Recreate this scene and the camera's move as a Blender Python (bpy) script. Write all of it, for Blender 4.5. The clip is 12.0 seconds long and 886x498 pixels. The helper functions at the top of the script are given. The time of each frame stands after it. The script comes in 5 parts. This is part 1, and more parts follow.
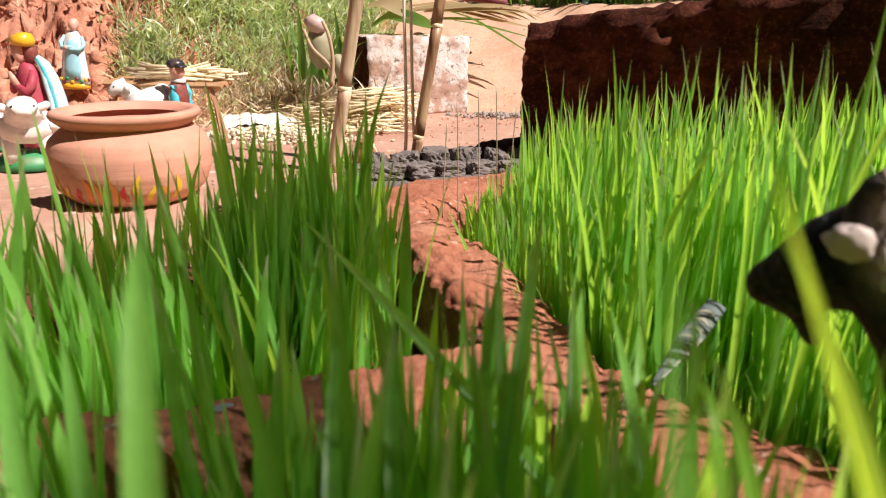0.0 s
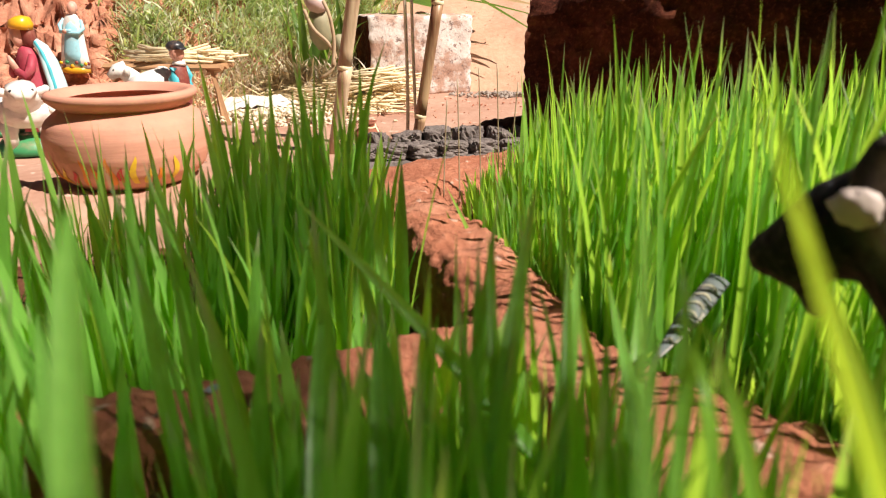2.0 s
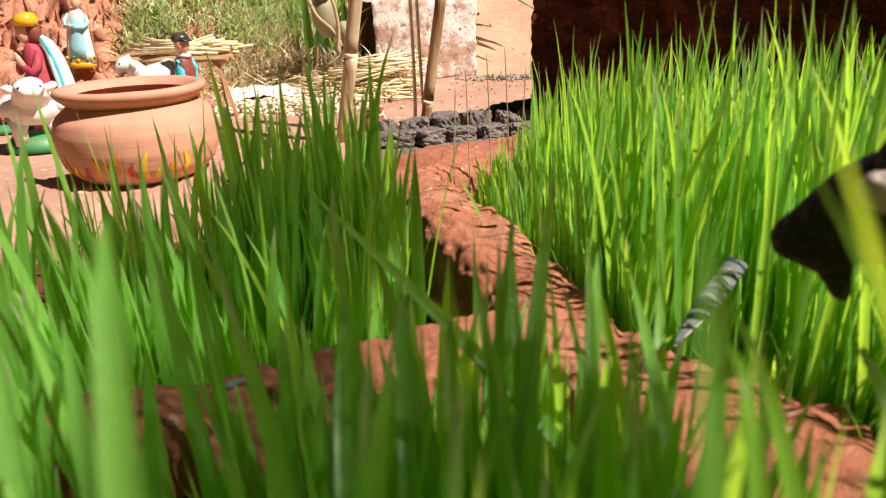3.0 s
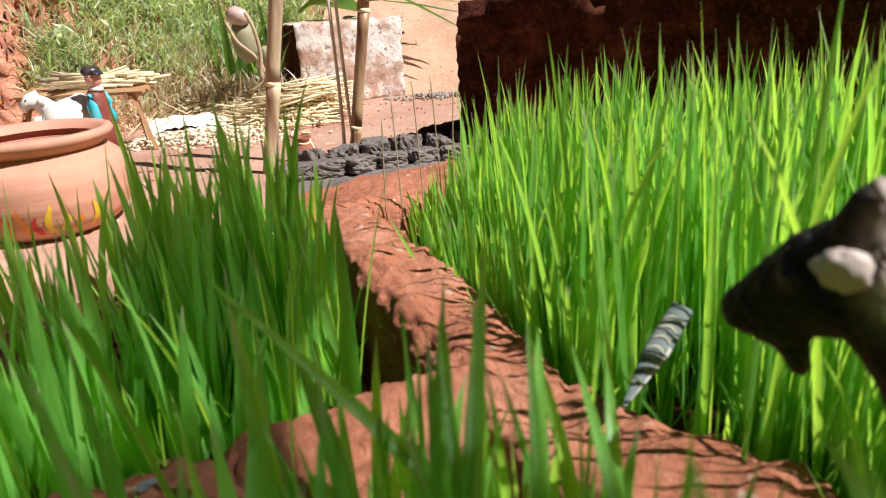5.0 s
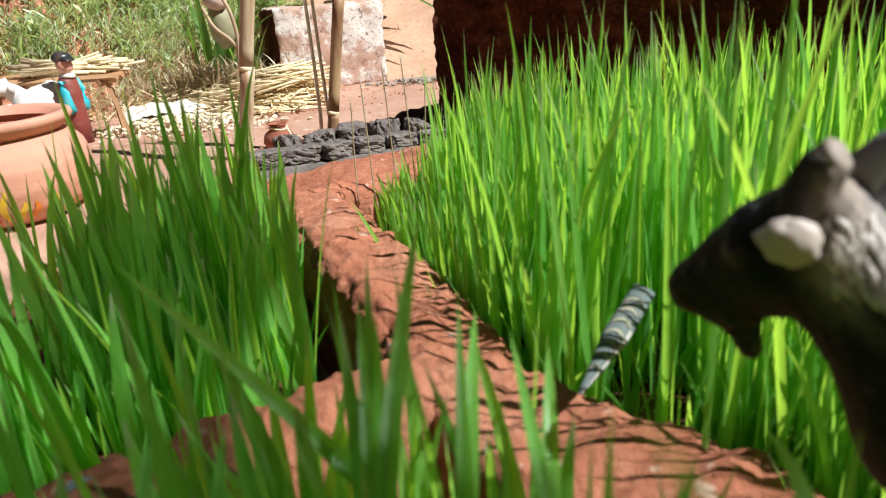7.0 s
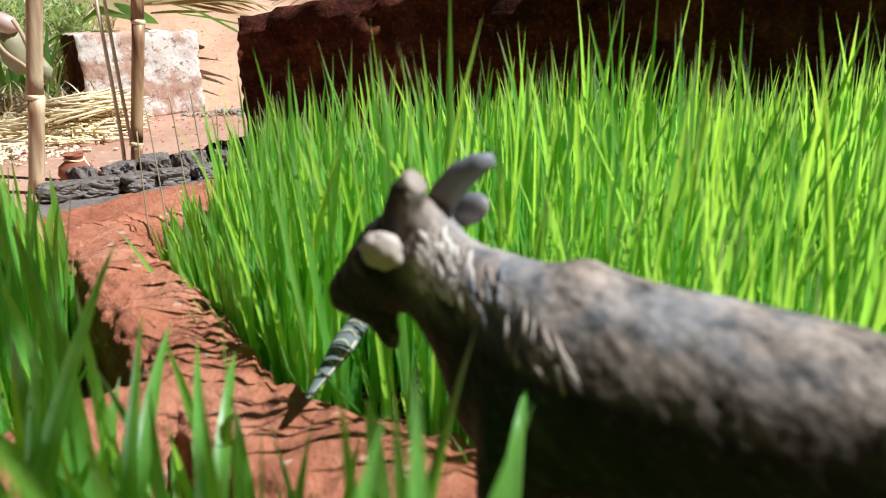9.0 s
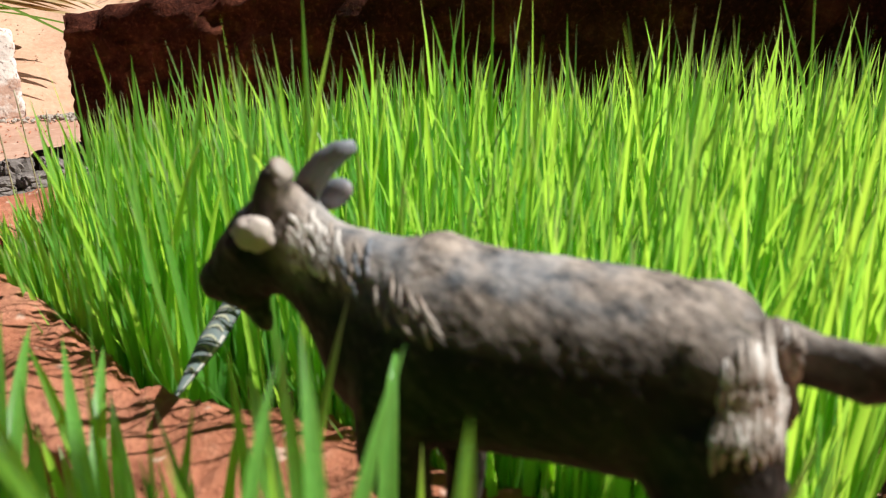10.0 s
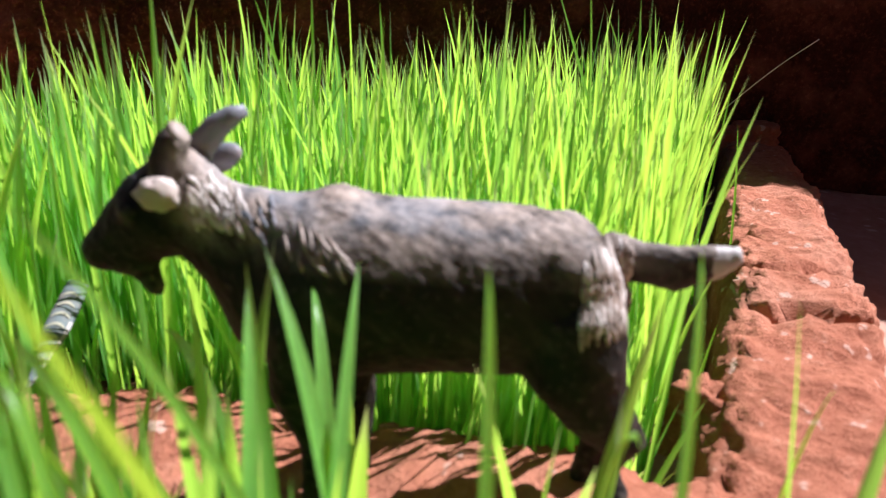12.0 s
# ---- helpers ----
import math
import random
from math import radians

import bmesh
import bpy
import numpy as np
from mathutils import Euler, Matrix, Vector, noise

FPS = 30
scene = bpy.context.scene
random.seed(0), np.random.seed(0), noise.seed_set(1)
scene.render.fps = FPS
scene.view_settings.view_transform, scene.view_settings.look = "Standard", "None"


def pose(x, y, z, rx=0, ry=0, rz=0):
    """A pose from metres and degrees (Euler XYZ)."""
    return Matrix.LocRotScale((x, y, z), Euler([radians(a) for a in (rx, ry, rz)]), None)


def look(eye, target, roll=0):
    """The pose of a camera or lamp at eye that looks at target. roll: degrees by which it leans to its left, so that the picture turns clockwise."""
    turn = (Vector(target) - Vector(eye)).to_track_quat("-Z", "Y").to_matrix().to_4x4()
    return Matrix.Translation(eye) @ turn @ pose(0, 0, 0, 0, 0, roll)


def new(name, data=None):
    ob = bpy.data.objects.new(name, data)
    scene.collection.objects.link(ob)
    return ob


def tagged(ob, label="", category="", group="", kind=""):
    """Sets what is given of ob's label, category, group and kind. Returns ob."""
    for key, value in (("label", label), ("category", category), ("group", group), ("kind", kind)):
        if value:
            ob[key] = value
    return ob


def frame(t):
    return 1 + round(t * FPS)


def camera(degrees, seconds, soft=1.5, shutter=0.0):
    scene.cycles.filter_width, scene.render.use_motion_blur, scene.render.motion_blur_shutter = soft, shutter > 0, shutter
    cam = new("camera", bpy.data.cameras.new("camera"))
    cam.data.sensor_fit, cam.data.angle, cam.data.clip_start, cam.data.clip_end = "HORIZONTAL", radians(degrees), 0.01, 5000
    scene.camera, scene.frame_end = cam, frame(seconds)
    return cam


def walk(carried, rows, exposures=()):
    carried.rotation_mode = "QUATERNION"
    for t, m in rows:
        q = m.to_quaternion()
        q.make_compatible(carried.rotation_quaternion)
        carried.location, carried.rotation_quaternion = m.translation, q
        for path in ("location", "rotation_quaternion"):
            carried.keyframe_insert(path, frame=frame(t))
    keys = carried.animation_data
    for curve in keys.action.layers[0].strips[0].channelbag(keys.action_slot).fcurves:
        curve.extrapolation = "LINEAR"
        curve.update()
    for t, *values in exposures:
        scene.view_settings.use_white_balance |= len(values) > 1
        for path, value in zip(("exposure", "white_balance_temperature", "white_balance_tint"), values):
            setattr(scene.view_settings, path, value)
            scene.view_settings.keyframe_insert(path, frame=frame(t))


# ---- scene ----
cam = camera(65.4, 12.0, soft=1.15)
PATH = [
    (0, (0.2504, 0.216, 0.268), (0.1016, 1.7256, -0.2416), 0.6),
    (0.5, (0.2592, 0.2168, 0.2616), (0.1488, 1.7296, -0.2496), 0.7),
    (1, (0.2592, 0.2224, 0.2584), (0.1176, 1.7224, -0.28), 0.3),
    (1.5, (0.2568, 0.2272, 0.2616), (0.1112, 1.7256, -0.28), 0.1),
    (2, (0.2552, 0.2232, 0.2624), (0.0928, 1.7176, -0.2856), -0.2),
    (2.5, (0.2512, 0.2264, 0.264), (0.08, 1.7136, -0.3016), -0.8),
    (2.7, (0.2512, 0.224, 0.264), (0.0672, 1.7048, -0.3144), -1.6),
    (4.3, (0.256, 0.2416, 0.272), (0.1056, 1.7232, -0.312), -3.5),
    (4.5, (0.256, 0.2472, 0.272), (0.1424, 1.7336, -0.3088), -3.0),
    (5, (0.2552, 0.256, 0.2768), (0.2104, 1.7544, -0.2832), -3.6),
    (5.5, (0.2528, 0.2592, 0.2728), (0.2464, 1.756, -0.2928), -3.4),
    (6, (0.2584, 0.2632, 0.2704), (0.276, 1.756, -0.3056), -3.4),
    (6.5, (0.2664, 0.2648, 0.2672), (0.2408, 1.752, -0.324), -3.2),
    (7, (0.2728, 0.2704, 0.2672), (0.2472, 1.7584, -0.32), -4.0),
    (7.2, (0.2872, 0.264, 0.2688), (0.2664, 1.7552, -0.3096), -4.9),
    (8.8, (0.3208, 0.2336, 0.2736), (0.5832, 1.7184, -0.2624), -0.9),
    (9, (0.32, 0.2312, 0.2728), (0.656, 1.7008, -0.2624), -1.0),
    (9.5, (0.3208, 0.2176, 0.2744), (0.844, 1.6344, -0.2544), -0.7),
    (10, (0.3112, 0.2136, 0.272), (0.9608, 1.5752, -0.26), 0.1),
    (10.5, (0.308, 0.2056, 0.2688), (1.032, 1.532, -0.2576), -1.1),
    (11, (0.2872, 0.2016, 0.2656), (1.2, 1.412, -0.248), 0.4),
    (11.5, (0.2832, 0.2056, 0.2672), (1.2848, 1.3432, -0.2432), 1.2),
    (12, (0.2656, 0.2048, 0.2672), (1.3224, 1.2792, -0.2688), 2.2),
]
walk(cam, [(t, look(eye, target, roll)) for t, eye, target, roll in PATH], [(0.0, 0.70, 6500, 18), (2.5, 0.72, 6900, 16), (5.0, 0.68, 6100, 11), (7.0, 0.68, 5900, 6), (9.5, 0.72, 5700, 6), (10.5, 0.90, 6500, 12), (11.0, 1.14, 6200, 21), (12.0, 1.18, 5700, 20)])
# phone camera: small aperture, focused on the far end of the seed beds
cam.data.dof.use_dof = True
cam.data.dof.focus_distance = 1.20
cam.data.dof.aperture_fstop = 14.5

# ---------------------------------------------------------------- light
SUN_TO = Vector((0.93, -0.30, 1.25)).normalized()
world = bpy.data.worlds.new("sky")
scene.world = world
world.use_nodes = True
wn = world.node_tree
sky = wn.nodes.new("ShaderNodeTexSky")
sky.sky_type = "NISHITA"
sky.sun_disc = False
sky.sun_elevation = math.asin(SUN_TO.z)
sky.sun_rotation = math.atan2(SUN_TO.x, SUN_TO.y)
wn.links.new(sky.outputs[0], wn.nodes["Background"].inputs[0])
wn.nodes["Background"].inputs[1].default_value = 0.013
sun_data = bpy.data.lights.new("sun", "SUN")
sun_data.energy, sun_data.angle, sun_data.color = 5.0, radians(0.6), (1.0, 0.95, 0.86)
sun = new("sun", sun_data)
sun.matrix_world = look(SUN_TO * 5, (0, 0, 0))


# ---------------------------------------------------------------- materials
class Mat:
    """A small builder for node materials."""

    def __init__(self, name, rough=0.85, spec=0.3):
        self.m = bpy.data.materials.new(name)
        self.m.use_nodes = True
        self.t = self.m.node_tree
        self.b = self.t.nodes["Principled BSDF"]
        self.out = self.t.nodes["Material Output"]
        self.b.inputs["Roughness"].default_value = rough
        self.b.inputs["Specular IOR Level"].default_value = spec
        self.pos = self.t.nodes.new("ShaderNodeTexCoord").outputs["Object"]

    def node(self, kind, **sockets):
        n = self.t.nodes.new(kind)
        for k, v in sockets.items():
            k = k.replace("_", " ")
            if hasattr(v, "is_output"):
                self.t.links.new(v, n.inputs[k])
            else:
                n.inputs[k].default_value = v
        return n

    def noise(self, scale, detail=4.0, stretch=None, rough=0.6, turn=0.0):
        v = self.pos
        if stretch:
            v = self.node("ShaderNodeMapping", Vector=v, Rotation=(0, turn, 0)).outputs[0] if turn else v
            v = self.node("ShaderNodeMapping", Vector=v, Scale=stretch).outputs[0]
        return self.node("ShaderNodeTexNoise", Vector=v, Scale=scale, Detail=detail, Roughness=rough).outputs["Fac"]

    def ramp(self, fac, stops):
        r = self.node("ShaderNodeValToRGB", Fac=fac)
        e = r.color_ramp.elements
        while len(e) < len(stops):
            e.new(0.5)
        for el, (p, c) in zip(e, stops):
            el.position = p
            el.color = (*c, 1) if len(c) == 3 else c
        return r.outputs[0]

    def mix(self, fac, a, b, mode="MIX"):
        n = self.t.nodes.new("ShaderNodeMix")
        n.data_type, n.blend_type = "RGBA", mode
        for i, v in ((0, fac), (6, a), (7, b)):
            if hasattr(v, "is_output"):
                self.t.links.new(v, n.inputs[i])
            elif i == 0:
                n.inputs[0].default_value = v
            else:
                n.inputs[i].default_value = (*v, 1)
        return n.outputs[2]

    def colour(self, c):
        if hasattr(c, "is_output"):
            self.t.links.new(c, self.b.inputs["Base Color"])
        else:
            self.b.inputs["Base Color"].default_value = (*c, 1)
        return self

    def bump(self, height, strength=0.5, distance=0.002):
        prev = self.b.inputs["Normal"].links
        n = self.node("ShaderNodeBump", Height=height, Strength=strength, Distance=distance)
        if prev:
            self.t.links.new(prev[0].from_socket, n.inputs["Normal"])
        self.t.links.new(n.outputs[0], self.b.inputs["Normal"])
        return self


def earth(name, dark, mid, pale, scale=1.0, grit=0.6, chips=None):
    m = Mat(name, 0.95, 0.12)
    big = m.noise(9 * scale, 5)
    fine = m.noise(120 * scale, 6)
    c = m.ramp(big, [(0.30, dark), (0.5, mid), (0.72, pale)])
    c = m.mix(0.45, c, m.ramp(fine, [(0.3, dark), (0.55, mid), (0.75, pale)]))
    if chips:
        spots = m.noise(60 * scale, 2)
        c = m.mix(m.ramp(spots, [(0.66, (0, 0, 0)), (0.70, (1, 1, 1))]), c, chips)
    m.colour(c)
    m.bump(m.noise(60 * scale, 8, rough=0.7), grit, 0.006)
    m.bump(m.noise(380 * scale, 4), grit * 0.6, 0.0015)
    return m.m


def leaf(name, base, tip, glow, thin=0.5, rough=0.33):
    """A thin leaf that lets sunlight through; its attribute "dry" marks a withered tip."""
    m = Mat(name, rough, 0.32)
    rnd = m.t.nodes.new("ShaderNodeNewGeometry").outputs["Random Per Island"]
    dry = m.t.nodes.new("ShaderNodeAttribute")
    dry.attribute_name = "dry"
    c = m.mix(rnd, base, tip)
    veins = m.noise(900, 2, (1, 1, 0.04))
    c = m.mix(m.ramp(veins, [(0.42, (0, 0, 0)), (0.6, (0.35, 0.35, 0.35))]), c, tip)
    c = m.mix(dry.outputs["Fac"], c, (0.60, 0.55, 0.40))
    m.colour(c)
    g = m.mix(rnd, glow, tuple(v * k for v, k in zip(glow, (1.4, 1.12, 0.9))))
    g = m.mix(dry.outputs["Fac"], g, (0.45, 0.38, 0.20))
    tr = m.node("ShaderNodeBsdfTranslucent", Color=g)
    mix = m.node("ShaderNodeMixShader", Fac=thin)
    m.t.links.new(m.b.outputs[0], mix.inputs[1])
    m.t.links.new(tr.outputs[0], mix.inputs[2])
    m.t.links.new(mix.outputs[0], m.out.inputs[0])
    return m.m


def painted(name, c, rough=0.45, wear=None):
    m = Mat(name, rough, 0.4)
    v = m.mix(m.ramp(m.noise(70, 5), [(0.35, (0, 0, 0)), (0.7, (0.5, 0.5, 0.5))]), c, tuple(k * 0.72 for k in c))
    v = m.mix(m.ramp(m.noise(45, 8, rough=0.72), [(0.52, (0, 0, 0)), (0.72, (0.42, 0.42, 0.42))]), v, (0.36, 0.20, 0.13))
    if wear:
        v = m.mix(m.ramp(m.noise(220, 3), [(0.68, (0, 0, 0)), (0.72, (1, 1, 1))]), v, wear)
    m.colour(v)
    m.bump(m.noise(160, 4), 0.25, 0.001)
    return m.m


MUD = earth("red_mud", (0.25, 0.080, 0.045), (0.44, 0.170, 0.100), (0.58, 0.29, 0.195), 1.0, 1.0, (0.56, 0.36, 0.28))
SOIL = earth("bed_soil", (0.05, 0.02, 0.012), (0.10, 0.04, 0.02), (0.16, 0.07, 0.04))
YARD = earth("yard_earth", (0.33, 0.17, 0.115), (0.44, 0.26, 0.19), (0.55, 0.37, 0.285), 0.5, 0.5, (0.6, 0.43, 0.34))
BANK = earth("bank_earth", (0.32, 0.11, 0.065), (0.58, 0.26, 0.165), (0.72, 0.41, 0.29), 1.1, 1.0)
SAND = earth("sand_heap", (0.40, 0.22, 0.14), (0.52, 0.32, 0.22), (0.60, 0.41, 0.30), 0.6, 0.6)
GREY = earth("grey_clay", (0.07, 0.058, 0.054), (0.19, 0.16, 0.148), (0.32, 0.275, 0.25), 1.0, 0.7)
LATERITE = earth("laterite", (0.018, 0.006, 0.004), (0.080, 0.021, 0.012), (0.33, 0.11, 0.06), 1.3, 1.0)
RICE = leaf("rice_leaf", (0.020, 0.115, 0.012), (0.235, 0.53, 0.11), (0.51, 0.90, 0.10), 0.53)
# brighter copy of the rice leaf, with sunlight put into its colour
SUNLIT_RICE = leaf("sunlit_rice_leaf", (0.08, 0.24, 0.03), (0.22, 0.44, 0.05), (0.62, 0.93, 0.07), 0.58)
WEED = leaf("weed_leaf", (0.05, 0.13, 0.02), (0.86, 0.88, 0.64), (0.50, 0.70, 0.22), 0.45)
DRY_WEED = leaf("dry_weed", (0.28, 0.20, 0.12), (0.82, 0.73, 0.56), (0.5, 0.4, 0.22), 0.35)
SHADED_EARTH = earth("shaded_earth", (0.03, 0.016, 0.012), (0.07, 0.035, 0.025), (0.12, 0.065, 0.045))
BROAD = leaf("broad_leaf", (0.05, 0.12, 0.03), (0.12, 0.22, 0.05), (0.2, 0.4, 0.05))


# ---------------------------------------------------------------- mesh tools
def part(name, bm, material, parent=None, label="", smooth=True):
    me = bpy.data.meshes.new(name)
    bm.to_mesh(me)
    bm.free()
    for m in material if isinstance(material, (list, tuple)) else [material]:
        me.materials.append(m)
    if smooth:
        me.polygons.foreach_set("use_smooth", [True] * len(me.polygons))
    ob = new(name, me)
    ob.parent = parent
    if label:
        ob["label"] = label
    return ob


def raw(name, verts, faces, material, parent=None, smooth=True, dry=None):
    me = bpy.data.meshes.new(name)
    me.from_pydata(verts, [], faces)
    me.materials.append(material)
    if smooth:
        me.polygons.foreach_set("use_smooth", [True] * len(me.polygons))
    if dry:
        me.attributes.new("dry", "FLOAT", "POINT").data.foreach_set("value", dry)
    me.update()
    ob = new(name, me)
    ob.parent = parent
    return ob


def tube(bm, points, radii, seg=12, mat=0, up=(0, 0, 1), cap=True):
    """A tube of elliptic rings along points. radii: numbers or pairs (across, along up)."""
    pts = [Vector(p) for p in points]
    rings = []
    for i, p in enumerate(pts):
        d = (pts[min(i + 1, len(pts) - 1)] - pts[max(i - 1, 0)]).normalized()
        u = Vector(up)
        if abs(d.dot(u)) > 0.97:
            u = Vector((1, 0, 0)) if abs(d.x) < 0.9 else Vector((0, 1, 0))
        side = d.cross(u).normalized()
        u = side.cross(d)
        r = radii[i] if isinstance(radii[i], (tuple, list)) else (radii[i], radii[i])
        rings.append([bm.verts.new(p + side * (r[0] * math.cos(a)) + u * (r[1] * math.sin(a)))
                      for a in (2 * math.pi * k / seg for k in range(seg))])
    faces = []
    for a, b in zip(rings, rings[1:]):
        for k in range(seg):
            faces.append(bm.faces.new((a[k], a[(k + 1) % seg], b[(k + 1) % seg], b[k])))
    if cap:
        faces.append(bm.faces.new(rings[0][::-1]))
        faces.append(bm.faces.new(rings[-1]))
    for f in faces:
        f.material_index = mat
    return faces


def ball(bm, centre, r, mat=0, seg=14, turn=(0, 0, 0)):
    m = pose(*centre, *turn) @ Matrix.Diagonal((*r, 1))
    got = bmesh.ops.create_uvsphere(bm, u_segments=seg, v_segments=max(6, seg // 2 + 1), radius=1, matrix=m)
    for v in got["verts"]:
        for f in v.link_faces:
            f.material_index = mat


def smoothstep(a, b, x):
    t = min(1, max(0, (x - a) / (b - a)))
    return t * t * (3 - 2 * t)


def rough3(p, size, depth=4):
    return noise.fractal(Vector(p) / size, 1.0, 2.0, depth)


def spline(points, step):
    """Evenly spaced points along a smooth line through points."""
    pts = [Vector(p) for p in points]
    pts = [2 * pts[0] - pts[1], *pts, 2 * pts[-1] - pts[-2]]
    out = []
    for i in range(1, len(pts) - 2):
        n = max(2, int((pts[i + 1] - pts[i]).length / step))
        for k in range(n):
            t = k / n
            a, b, c, d = pts[i - 1:i + 3]
            out.append(0.5 * ((2 * b) + (c - a) * t + (2 * a - 5 * b + 4 * c - d) * t ** 2 + (3 * b - a - 3 * c + d) * t ** 3))
    out.append(pts[-2])
    return out


def mud_wall(name, line, label, material=None, step=0.004, bump=1.0, cracks=()):
    """A hand-built wall of mud: line of (x, y, half width, top height)."""
    mid = spline([(x, y, 0) for x, y, w, h in line], step)
    size = spline([(w, h, 0) for x, y, w, h in line], step)
    n = len(mid)
    size = [size[min(len(size) - 1, int(i * len(size) / n))] for i in range(n)]
    profile = []
    for k in range(41):
        a = math.pi * k / 40
        c, s = math.cos(a), math.sin(a)
        profile.append((math.copysign(abs(c) ** 0.42, c), abs(s) ** 0.22))
    verts, faces = [], []
    for i in range(n):
        d = (mid[min(i + 1, n - 1)] - mid[max(i - 1, 0)]).normalized()
        side = Vector((d.y, -d.x, 0))
        w, h = size[i].x, size[i].y
        for c, s in profile:
            p = mid[i] + side * (w * c * (1.06 - 0.06 * s)) + Vector((0, 0, h * s))
            out = (side * c * 0.8 + Vector((0, 0, s))).normalized()
            r = 0.006 * rough3(p, 0.07, 3) + 0.003 * rough3(p + Vector((3, 1, 7)), 0.022, 4) + 0.0034 * rough3(p + Vector((9, 4, 1)), 0.007, 3)
            f = noise.voronoi(p / 0.035 + Vector((rough3(p, 0.02), rough3(p + Vector((5, 5, 5)), 0.02), 0)) * 0.35)[0]
            r -= 0.0028 * (1 - smoothstep(0.0, 0.08, f[1] - f[0])) * smoothstep(-0.1, 0.3, rough3(p, 0.08, 2))
            lump = noise.voronoi(p / 0.022 + Vector((rough3(p, 0.03), rough3(p + Vector((1, 5, 2)), 0.03), 0)) * 0.4)[0]
            r += 0.0080 * (0.42 - lump[0]) * smoothstep(-0.25, 0.35, rough3(p + Vector((7, 7, 0)), 0.09, 2))
            for cx, cy, ang, depth in cracks:
                q = (p.x - cx) * math.cos(ang) + (p.y - cy) * math.sin(ang) + 0.012 * rough3(p, 0.03, 3)
                r -= depth * (1 - smoothstep(0.002, 0.0075, abs(q)))
            p = p + out * r * bump * (0.35 + 0.65 * s)
            verts.append(p)
    m = len(profile)
    for i in range(n - 1):
        for k in range(m - 1):
            faces.append((i * m + k, i * m + k + 1, (i + 1) * m + k + 1, (i + 1) * m + k))
    faces.append(tuple(range(m)))
    faces.append(tuple((n - 1) * m + k for k in reversed(range(m))))
    ob = raw(name, verts, faces, material or MUD)
    return tagged(ob, label, "mud wall", kind="structure")


# ---------------------------------------------------------------- ground and mud walls
def ground():
    def axis(lo, hi, mid_lo, mid_hi, fine):
        inner = list(np.arange(mid_lo, mid_hi, fine))
        return [lo, lo * 0.3, *inner, mid_hi, hi * 0.3, hi]
    xs = axis(-400, 400, -2.5, 2.5, 0.03)
    ys = axis(-400, 400, -1.5, 5.0, 0.03)
    verts, faces = [], []
    for y in ys:
        for x in xs:
            near = abs(x) < 3 and -2 < y < 6
            z = 0.006 * rough3((x, y, 0), 0.25, 4) + 0.002 * rough3((x, y, 3), 0.05, 3) if near else 0
            verts.append((x, y, z))
    w = len(xs)
    for j in range(len(ys) - 1):
        for i in range(w - 1):
            faces.append((j * w + i, j * w + i + 1, (j + 1) * w + i + 1, (j + 1) * w + i))
    tagged(raw("ground", verts, faces, YARD), "trodden pinkish red earth of the yard", "ground", kind="structure")


ground()
TOP = 0.096
WALL_A = [(0.475, 0.255, 0.050, TOP), (0.415, 0.355, 0.050, TOP), (0.356, 0.445, 0.046, TOP), (0.314, 0.500, 0.042, TOP), (0.268, 0.572, 0.036, TOP),
          (0.238, 0.655, 0.034, TOP), (0.205, 0.730, 0.034, TOP), (0.165, 0.840, 0.034, TOP), (0.130, 0.930, 0.036, TOP - 0.01), (0.115, 1.02, 0.04, 0.06)]
WALL_B = [(-0.55, 0.145, 0.024, TOP), (-0.25, 0.305, 0.024, TOP), (-0.08, 0.39, 0.024, TOP), (0.048, 0.443, 0.023, TOP), (0.102, 0.472, 0.023, TOP), (0.157, 0.503, 0.024, TOP), (0.225, 0.538, 0.028, TOP), (0.265, 0.56, 0.03, TOP)]
WALL_C = [(0.44, 0.213, 0.052, TOP), (0.52, 0.250, 0.048, TOP), (0.60, 0.285, 0.045, TOP), (0.694, 0.324, 0.046, TOP + 0.004), (0.811, 0.376, 0.047, TOP), (1.004, 0.466, 0.048, TOP), (1.15, 0.535, 0.047, TOP - 0.010), (1.40, 0.65, 0.05, TOP - 0.02)]
WALL_E = [(-0.79, 0.535, 0.10, 0.080), (-0.44, 0.735, 0.10, 0.080), (-0.22, 0.842, 0.10, 0.080), (-0.085, 0.902, 0.10, 0.080), (0.07, 0.975, 0.09, 0.080)]
WALL_D = [(0.06, 0.98, 0.06, 0.062), (0.16, 1.06, 0.07, 0.065), (0.28, 1.11, 0.05, 0.07), (0.50, 1.10, 0.03, 0.07), (0.72, 1.04, 0.03, 0.07), (1.0, 0.86, 0.03, 0.07), (1.3, 0.70, 0.03, 0.07)]
mud_wall("mud_wall_long", WALL_A, "low crumbling red mud wall striped with blade shadows", bump=1.05)
mud_wall("mud_wall_cross", WALL_B, "low red mud cross wall with pale paint specks", cracks=((0.157, 0.492, 0.75, 0.010), (0.02, 0.432, 0.4, 0.008)))
mud_wall("mud_wall_side", WALL_C, "cracked red mud wall beside the goat figure", step=0.003, bump=1.15, cracks=((0.700, 0.322, 0.58, 0.022), (0.767, 0.37, 0.56, 0.010), (0.735, 0.345, 0.75, 0.004)))
mud_wall("mud_wall_far", WALL_E, "broad trodden mud shelf under the clay pot", YARD, bump=0.45, cracks=((0.035, 0.835, 2.02, 0.006),))
mud_wall("mud_wall_back", WALL_D, "low red mud edge at the foot of the laterite wall", step=0.007)


